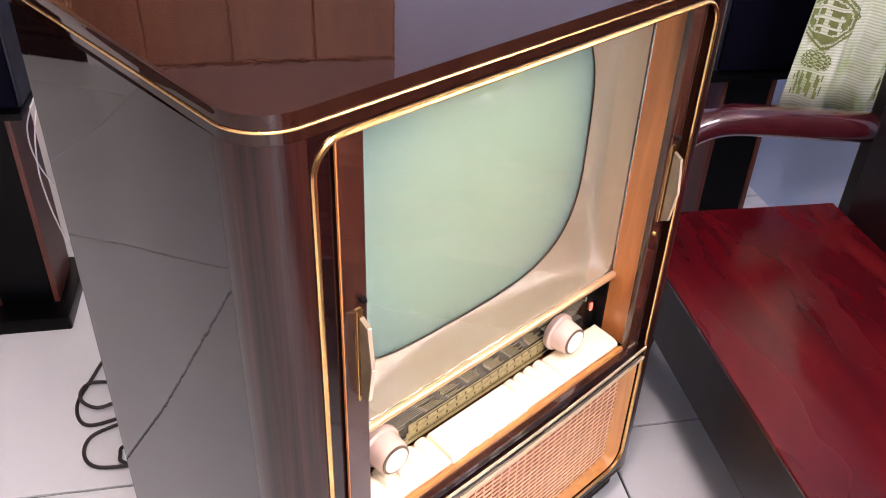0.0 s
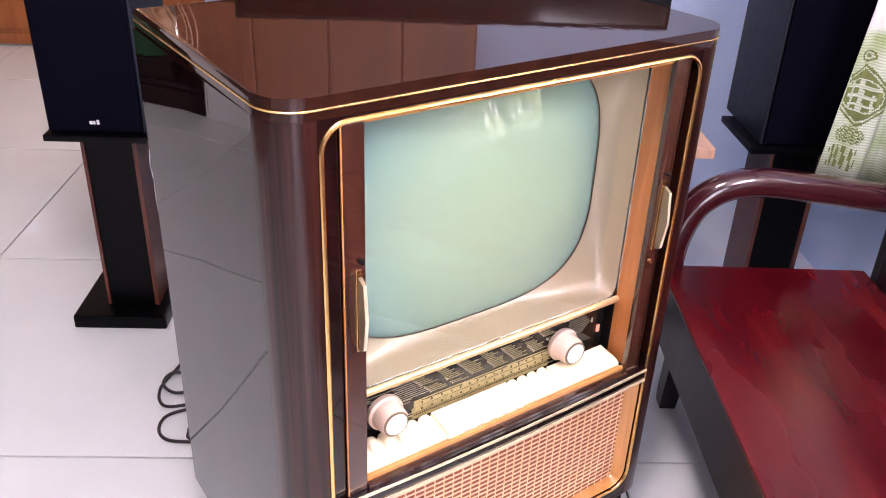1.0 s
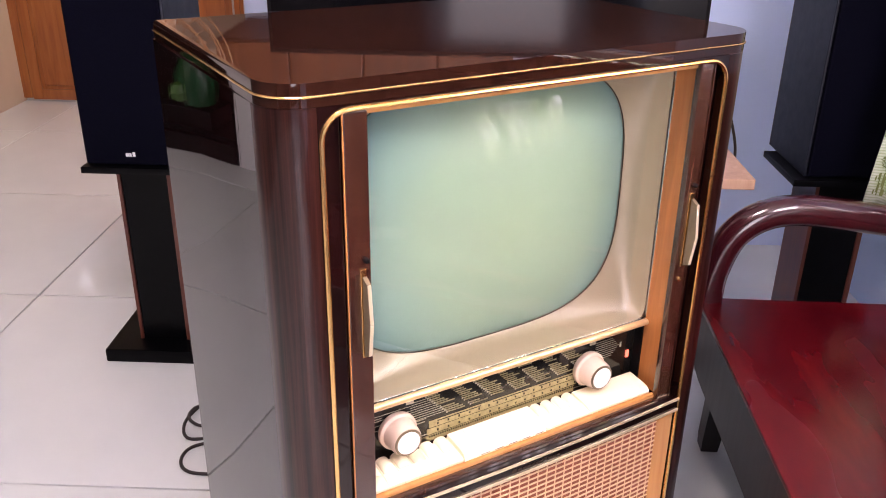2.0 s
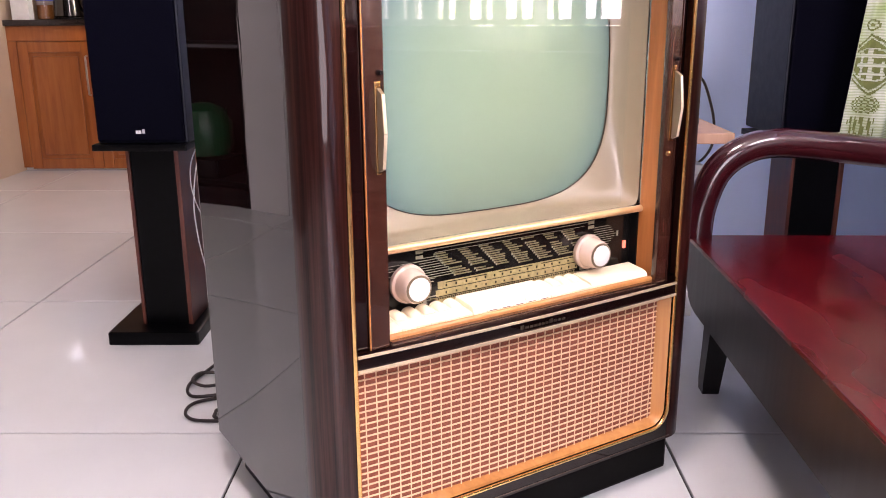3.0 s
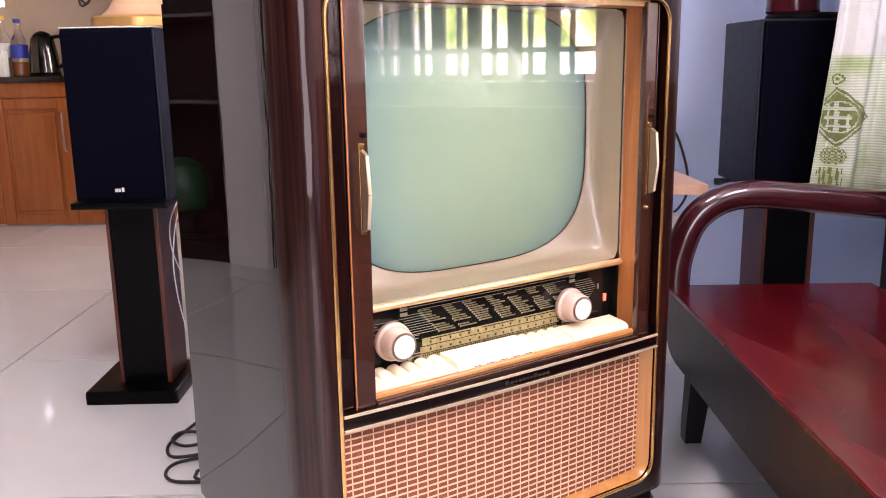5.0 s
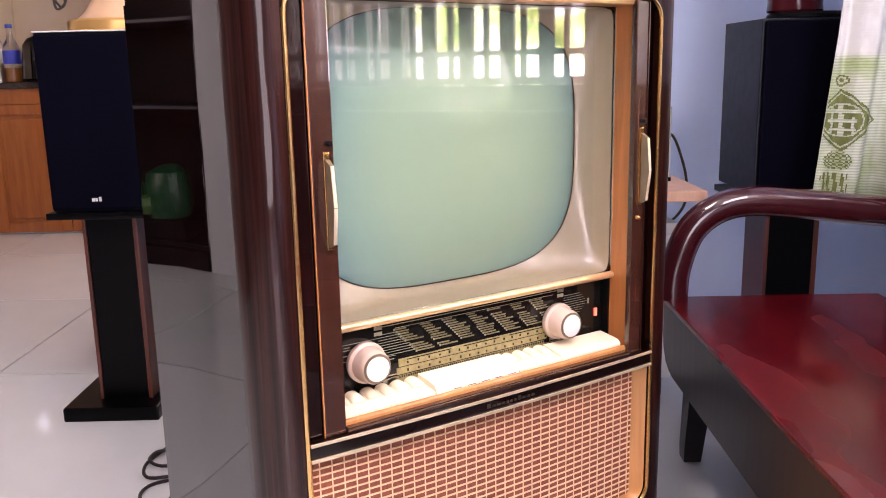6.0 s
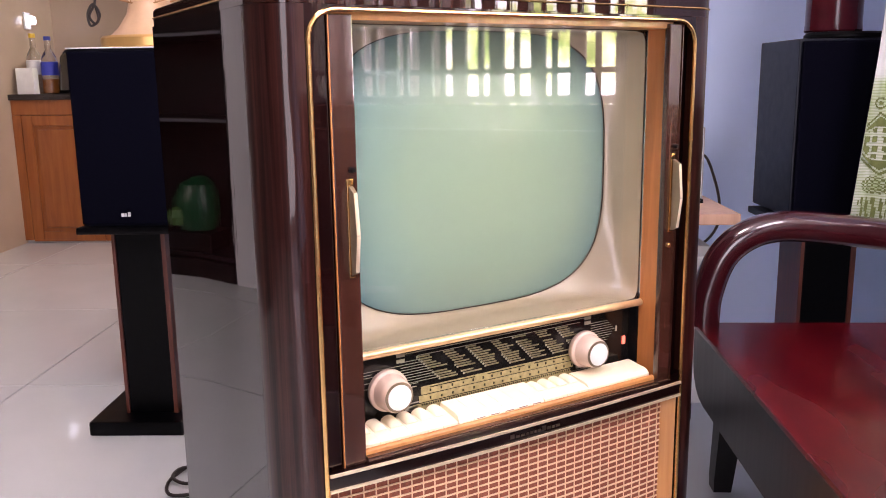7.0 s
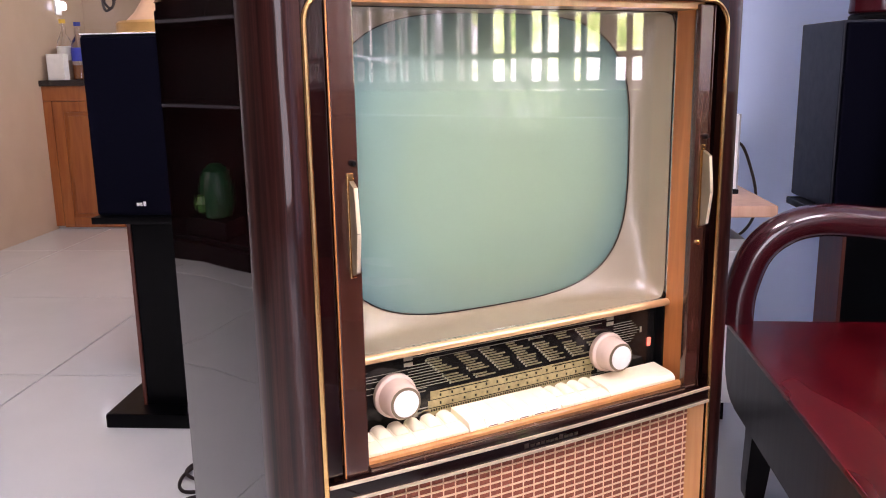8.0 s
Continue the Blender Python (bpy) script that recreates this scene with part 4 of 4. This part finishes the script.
part("screen", boxbm(-0.54, 0.57, 0.0, 0.006, 0.04, 0.676), SCREENOFF, ft)
part("casing", boxbm(-0.552, 0.582, 0.0065, 0.05, 0.03, 0.69, 0.004), BLACK, ft)
part("foot", boxbm(0.44, 0.56, -0.08, 0.12, 0.0, 0.018, 0.004), BLACK, ft)
part("foot", boxbm(-0.53, -0.41, -0.08, 0.12, 0.0, 0.018, 0.004), BLACK, ft)
part("stem", boxbm(0.48, 0.52, 0.01, 0.045, 0.018, 0.04), BLACK, ft)
part("stem", boxbm(-0.49, -0.45, 0.01, 0.045, 0.018, 0.04), BLACK, ft)
wc = thing("wall_cabinet", (0.0, 1.62, 1.33), "brown wooden wall cabinet with panelled doors", "cabinet")
part("body", boxbm(-0.61, 0.30, 0.02, 0.429, 0.0, 0.95), WALLWOOD, wc)
for i in range(4):
    x = -0.605 + i * 0.226
    part("door", boxbm(x, x + 0.222, 0.0, 0.0195, 0.004, 0.345, 0.004), WALLWOOD, wc)
part("upper_board", boxbm(-0.605, 0.297, 0.0, 0.0195, 0.352, 0.945, 0.004), plain_mat("dull_brown_board", (0.16, 0.11, 0.10), 0.5, 0, 0.1, 8), wc, "dull grey-brown upper board")

# maroon column on the second loudspeaker
jar = thing("column_vase", (1.181, 1.30, 1.037), "tall glossy maroon column vase on a black foot", "vase")
part("foot", lathe(bmesh.new(), [(0.098, 0.0), (0.104, 0.004), (0.104, 0.012), (0.098, 0.018), (0.074, 0.019)], 32, (0.034, 0, 0)), BLACK, jar, "flat round black foot")
part("body", lathe(bmesh.new(), [(0.070, 0.0195), (0.073, 0.024), (0.071, 0.04), (0.070, 0.3), (0.09, 0.46), (0.08, 0.58), (0.05, 0.62)], 32), MAROON, jar)

# curtain
CB, CT = 0.565, 2.5                               # its lower and upper edge


def curtain_lean(z):
    return 0.0525 * (z - 0.42) / 0.6 if z < 1.02 else 0.0525 + 0.03 * (z - 1.02)


def curtain_point(t, z):
    u = 1.105 + curtain_lean(z) + t * 0.34
    v = 0.965 - t * 0.06 + 0.020 * math.sin(t * 21 + 0.6) * (0.75 + 0.25 * math.sin(z * 2 + 1)) + 0.004 * math.sin(t * 63 + z * 3)
    return Vector((u, v, z))


bm = bmesh.new()
cols = []
N = 110
for i in range(N + 1):
    cols.append([bm.verts.new(curtain_point(i / N, CB + (CT - CB) * kz / 23)) for kz in range(24)])
for a, b in zip(cols, cols[1:]):
    for i in range(23):
        bm.faces.new((a[i], b[i], b[i + 1], a[i + 1]))
ct = thing("curtain", (0, 0, 0), "pale green curtain with woven lines and olive emblem print", "curtain")
cl = part("cloth", bm, CURTAIN, ct)
md = cl.modifiers.new("thick", "SOLIDIFY")
md.thickness = 0.002


def printed(name, inside, z0, z1, t0, t1, material, step=0.0028):
    """A thin print that follows the cloth, wherever inside(u, z) is true."""
    bm = bmesh.new()
    nt, nzz = int((t1 - t0) * 0.34 / step), int((z1 - z0) / step)
    for i in range(nt):
        for k in range(nzz):
            ta, tb = t0 + (t1 - t0) * i / nt, t0 + (t1 - t0) * (i + 1) / nt
            za, zb = z0 + (z1 - z0) * k / nzz, z0 + (z1 - z0) * (k + 1) / nzz
            m = curtain_point((ta + tb) / 2, (za + zb) / 2)
            if inside(m.x, m.z):
                q = [curtain_point(ta, za), curtain_point(tb, za), curtain_point(tb, zb), curtain_point(ta, zb)]
                bm.faces.new([bm.verts.new(c + Vector((0, -0.006, 0))) for c in q])
    bmesh.ops.remove_doubles(bm, verts=bm.verts[:], dist=0.0002)
    part(name, bm, material, ct, "olive green woven emblem", False)


EMU, EMZ = 1.170, 0.785


def emblem(u, z, cu=EMU, cz=EMZ):
    x, y = (u - cu) / 0.075, (z - cz) / 0.073
    d = abs(x) + abs(y)
    r = math.hypot(x, y)
    if 0.93 < d < 1.02 or (d < 0.86 and r > 0.55):
        return True
    if r < 0.5:                                  # plain strokes for the woven sign in the middle
        return not (abs(y - 0.28) < 0.05 or abs(y + 0.02) < 0.05 and abs(x) < 0.36 or abs(x) < 0.05 or abs(x - 0.24) < 0.04 and y < 0.1 or abs(x + 0.24) < 0.04 or abs(y + 0.3) < 0.045 and abs(x) < 0.33)
    top = math.hypot(u - cu + 0.002, z - cz - 0.094)
    if 0.010 < top < 0.014 or top < 0.005:
        return True
    low = math.hypot((u - cu + 0.006) / 1.2, z - cz + 0.098)
    if low < 0.022 and (int((u + 2) / 0.0045) + int(z / 0.0045)) % 2 == 0:
        return True
    return abs(u - cu + 0.012) < 0.024 and -0.185 < z - cz < -0.128 and int((u + 2) / 0.005) % 2 == 0


printed("emblem", emblem, 0.59, 0.895, 0.0, 0.36, CURTAINPRINT)
printed("emblem", lambda u, z: emblem(u, z, EMU + 0.195, EMZ - 0.01), 0.59, 0.885, 0.45, 0.98, CURTAINPRINT)
printed("emblem", lambda u, z: emblem(u, z, EMU + 0.06, 1.27), 1.07, 1.39, 0.0, 0.5, CURTAINPRINT)

STEELGREY = plain_mat("grey_edge_band", (0.10, 0.10, 0.12), 0.5, 0, 0.1, 30, 0.05)

# dark shelf unit in the alcove across the room
sh = thing("shelf_unit", (U0 - 0.06, 1.835, 0), "tall dark wooden shelf unit with a few small things on it", "shelf")
part("back", boxbm(-0.30, -0.28, 0.0, 1.12, 0.0, 2.2), DARKWOOD, sh)
part("side", boxbm(-0.28, 0.10, 0.0, 0.02, 0.0, 2.2), DARKWOOD, sh)
part("side", boxbm(-0.28, 0.10, 1.10, 1.12, 0.0, 2.2), DARKWOOD, sh)
for z in (0.10, 0.76, 1.16, 1.6, 2.18):
    part("shelf", boxbm(-0.28, 0.10, 0.0205, 1.0995, z, z + 0.022, 0.002), DARKWOOD, sh)
for z in (0.76, 1.16, 1.6):
    part("edge_strip", boxbm(0.1005, 0.104, 0.0205, 1.0995, z + 0.004, z + 0.018), STEELGREY, sh, "grey edging strip")
part("plinth", boxbm(-0.28, 0.11, 0.0205, 1.0995, 0.0, 0.09), DARKWOOD, sh)
solid("wall_alcove", boxbm(U0 - 0.55, U0 - 0.42, 1.4, 3.1, 0, H), WALLWHITE, "plain wall behind the shelf unit", "wall", "structure")

# ---- small things ----
solid("storage_box", boxbm(U0 - 0.24, U0 + 0.02, 2.10, 2.46, 0.1225, 0.215, 0.006), DARKWOOD, "low dark storage box on the bottom shelf", "box")
box_g = thing("toy_bag", (U0 - 0.10, 2.27, 0.2155), "dark green plastic toy bag on a storage box", "bag")
part("bag", lathe(bmesh.new(), [(0.06, 0.0), (0.125, 0.01), (0.150, 0.07), (0.146, 0.16), (0.11, 0.235), (0.05, 0.265), (0.02, 0.27)], 22), GREENTOY, box_g)
part("ball", lathe(bmesh.new(), [(0.01, 0.0), (0.035, 0.012), (0.05, 0.05), (0.035, 0.088), (0.01, 0.10)], 20, (0.135, 0.05, 0.03)), GREENLIGHT, box_g, "lime green plastic ball")

# fan on the loudspeaker
fan = thing("table_fan", (-0.665, 1.31, 1.037), "peach and gold table fan with amber cage on the loudspeaker", "fan")
part("base_rim", lathe(bmesh.new(), [(0.130, 0.003), (0.134, 0.008), (0.134, 0.030), (0.128, 0.036)], 40), FANGOLD, fan, "gold base rim")
part("neck", lathe(bmesh.new(), [(0.110, 0.036), (0.085, 0.060), (0.062, 0.095), (0.052, 0.14), (0.050, 0.24)], 36), FANBODY, fan)
cage = bmesh.new()
for r in (0.05, 0.09, 0.13, 0.165, 0.195):
    for y in (-0.085 + 0.25 * r * r * 4, 0.045 - 0.25 * r * r * 4):
        tube(cage, [(r * math.cos(2 * math.pi * k / 40), y, 0.315 + r * math.sin(2 * math.pi * k / 40)) for k in range(40)], 0.0022, 5, True)
for k in range(36):
    a = 2 * math.pi * k / 36
    tube(cage, [(q * math.cos(a), -0.085 + q * q, 0.315 + q * math.sin(a)) for q in (0.03, 0.09, 0.15, 0.195)], 0.0016, 4)
part("cage", cage, AMBER, fan, "amber wire cage")
part("motor", lathe(bmesh.new(), [(0.03, -0.06), (0.055, -0.04), (0.055, 0.06), (0.02, 0.09)], 24, (0, 0.02, 0.315), "Y"), FANBODY, fan)
for k in range(3):
    bl = bmesh.new()
    rows = []
    for i in range(6):
        r = 0.03 + 0.025 * i
        a0 = 2 * math.pi * k / 3
        w = 0.35 + 0.06 * i
        rows.append([bl.verts.new((r * math.cos(a0 + w * s), -0.035 + 0.02 * s, 0.315 + r * math.sin(a0 + w * s))) for s in (-1, -0.3, 0.4, 1)])
    for a, b in zip(rows, rows[1:]):
        for i in range(3):
            bl.faces.new((a[i], a[i + 1], b[i + 1], b[i]))
    bo = part("blade", bl, AMBER, fan)
    bo.modifiers.new("thick", "SOLIDIFY").thickness = 0.002
solid("paper_sheet", boxbm(-0.828, -0.585, 1.13, 1.425, 1.0368, 1.0398, 0.0005), PAPER, "white paper sheet under the fan on the loudspeaker", "paper")
cord = bmesh.new()
tube(cord, smooth_path([(-0.79, 1.25, 1.30), (-0.788, 1.24, 1.21), (-0.784, 1.235, 1.16), (-0.802, 1.235, 1.125), (-0.786, 1.235, 1.105), (-0.774, 1.235, 1.13), (-0.790, 1.235, 1.155), (-0.806, 1.235, 1.13), (-0.80, 1.235, 1.10), (-0.778, 1.235, 1.115), (-0.784, 1.237, 1.15)], 6), 0.0035, 6)
solid("fan_cord", cord, CABLEBLACK, "bundled black cord hanging from the fan", "cord")

# speaker wires
for pts in ([(-0.574, 1.37, 0.612), (-0.562, 1.25, 0.598), (-0.579, 1.2, 0.553), (-0.600, 1.2, 0.50), (-0.602, 1.2, 0.435), (-0.583, 1.2, 0.366), (-0.550, 1.22, 0.305), (-0.50, 1.27, 0.24)], [(-0.574, 1.375, 0.612), (-0.560, 1.26, 0.594), (-0.574, 1.21, 0.54), (-0.590, 1.2, 0.469), (-0.600, 1.2, 0.39), (-0.599, 1.2, 0.33), (-0.592, 1.2, 0.262), (-0.574, 1.2, 0.172), (-0.545, 1.21, 0.10), (-0.47, 1.24, 0.006)]):
    solid("speaker_wire", tube(bmesh.new(), smooth_path(pts, 8), 0.0019, 6), CABLEWHITE, "thin white speaker wire hanging beside the stand", "wire", group="speaker wires")
solid("stand_cable", tube(bmesh.new(), smooth_path([(-0.585, 1.37, 0.20), (-0.60, 1.365, 0.11), (-0.58, 1.37, 0.05), (-0.53, 1.33, 0.006), (-0.47, 1.25, 0.005), (-0.40, 1.12, 0.005)], 8), 0.004, 6), CABLEBLACK, "dark cable running along the floor from the stand", "cable")

# coiled mains lead behind the old set
lead = [(0.16, 1.02, 0.006), (0.117, 1.069, 0.006), (0.055, 1.023, 0.006), (-0.007, 0.964, 0.006), (-0.023, 0.900, 0.006), (0.013, 0.872, 0.006), (0.10, 0.86, 0.007), (0.12, 0.92, 0.012), (0.045, 1.000, 0.014), (0.004, 0.970, 0.014), (0.02, 0.915, 0.014), (0.09, 0.90, 0.012), (0.13, 0.84, 0.008), (0.047, 0.846, 0.006), (-0.022, 0.852, 0.006), (-0.057, 0.819, 0.006), (-0.059, 0.773, 0.006), (-0.024, 0.738, 0.006), (0.05, 0.70, 0.006), (0.10, 0.73, 0.008), (0.018, 0.775, 0.010), (-0.004, 0.760, 0.010), (-0.006, 0.731, 0.010), (0.06, 0.66, 0.008), (0.14, 0.60, 0.006)]
solid("mains_lead", tube(bmesh.new(), smooth_path(lead, 6), 0.0042, 7), CABLEBLACK, "coiled dark brown mains lead on the floor", "cable", room=False)

# beside the wall
rt = thing("router", (0.83, 1.26, 0.6065), "slim silver-white router standing on the media bench", "router")
part("case", boxbm(-0.022, 0.004, -0.02, 0.13, 0.012, 0.205, 0.004), WHITEPLASTIC, rt)
part("front_strip", boxbm(0.0045, 0.008, -0.018, 0.128, 0.012, 0.205, 0.001), GREYPLASTIC, rt, "grey edge strip")
part("foot", boxbm(-0.026, 0.010, -0.024, 0.134, 0.0, 0.0115, 0.002), BLACK, rt)
solid("router_cable", tube(bmesh.new(), smooth_path([(0.842, 1.33, 0.74), (0.868, 1.32, 0.72), (0.890, 1.31, 0.66), (0.905, 1.31, 0.60), (0.905, 1.31, 0.54), (0.88, 1.30, 0.50), (0.845, 1.28, 0.485), (0.81, 1.27, 0.50)], 8), 0.004, 6), CABLEBLACK, "black cable looping down from the router", "cable")
solid("set_top_box", boxbm(0.70, 0.848, 1.18, 1.40, 0.4705, 0.50, 0.003), WHITEPLASTIC, "flat white box on the lower shelf of the media bench", "box")

# small lights
LED = Mat("led_white", (0.8, 0.8, 0.8), 0.4, Emission_Color=(0.85, 0.92, 1.0, 1), Emission_Strength=4.0).m
nl = thing("night_light", (U0 - 0.065, 4.22, 1.33), "small lit white plug-in night light on the tiled wall", "night light")
part("plate", boxbm(0.0005, 0.012, -0.035, 0.035, -0.05, 0.05, 0.004), WHITEPLASTIC, nl)
part("bulb", lathe(bmesh.new(), [(0.022, 0.0), (0.026, 0.02), (0.022, 0.04), (0.006, 0.05)], 20, (0.035, 0, -0.02)), LED, nl)

# on the kitchen worktop
solid("white_carton", boxbm(-2.45, -2.345, 3.96, 4.02, 0.8935, 1.045, 0.003), PAPER, "plain white carton on the dark worktop", "carton")


def bottle(u, v, h, r, capcol, label, fill=None, labelcol=None):
    b = thing("bottle", (u, v, 0.8935), label, "bottle", "bottles on the worktop")
    g = part("glass", lathe(bmesh.new(), [(r * 0.9, 0.0), (r, 0.01), (r, h * 0.55), (r * 0.8, h * 0.66), (r * 0.36, h * 0.76), (r * 0.34, h * 0.93)], 24), GLASS, b)
    g.visible_shadow = False
    part("cap", lathe(bmesh.new(), [(r * 0.42, h * 0.931), (r * 0.42, h)], 18), capcol, b)
    if fill:
        part("contents", lathe(bmesh.new(), [(r * 0.9, 0.004), (r * 0.94, 0.012), (r * 0.94, h * 0.25)], 20), fill, b)
    if labelcol:
        part("label", lathe(bmesh.new(), [(r * 1.01, h * 0.32), (r * 1.015, h * 0.33), (r * 1.015, h * 0.54), (r * 1.01, h * 0.55)], 24), labelcol, b)


bottle(-2.405, 4.11, 0.355, 0.045, plain_mat("yellow_cap", (0.75, 0.48, 0.04), 0.4), "clear glass bottle with a yellow cap", None, WHITEPLASTIC)
bottle(-2.30, 4.08, 0.335, 0.048, plain_mat("blue_cap", (0.03, 0.05, 0.35), 0.4), "clear bottle with blue cap and amber liquid", plain_mat("amber_liquid", (0.28, 0.10, 0.02), 0.15), plain_mat("blue_label", (0.04, 0.06, 0.45), 0.5))
ke = thing("kettle", (-2.15, 4.06, 0.8935), "dark steel electric kettle on the worktop", "kettle")
part("body", lathe(bmesh.new(), [(0.085, 0.012), (0.088, 0.02), (0.080, 0.12), (0.066, 0.215), (0.050, 0.235)], 32), plain_mat("dark_chrome", (0.07, 0.065, 0.06), 0.12, 1.0, 0.1, 20), ke)
part("base", lathe(bmesh.new(), [(0.088, 0.0), (0.09, 0.0115)], 32), BLACK, ke)
part("lid", lathe(bmesh.new(), [(0.052, 0.2355), (0.04, 0.25), (0.012, 0.262)], 24), BLACK, ke)
part("handle", tube(bmesh.new(), smooth_path([(0.055, 0, 0.225), (0.11, 0, 0.225), (0.13, 0, 0.16), (0.115, 0, 0.08), (0.088, 0, 0.05)], 6), 0.011, 10), BLACK, ke)

# ---- floor tiles ----
S = 0.92
fl = bpy.data.objects["floor"]
tile = mesh_of("tile", boxbm(0.0029, S - 0.0029, 0.0029, S - 0.0029, -0.012, 0.0, 0.0012), TILE, False)
for i in range(-4, 2):
    for j in range(-5, 5):
        u, v = 0.6125 + i * S, 0.559 + j * S
        ob = new("tile", tile)
        ob.parent = fl
        ob.location = (u, v, 0)
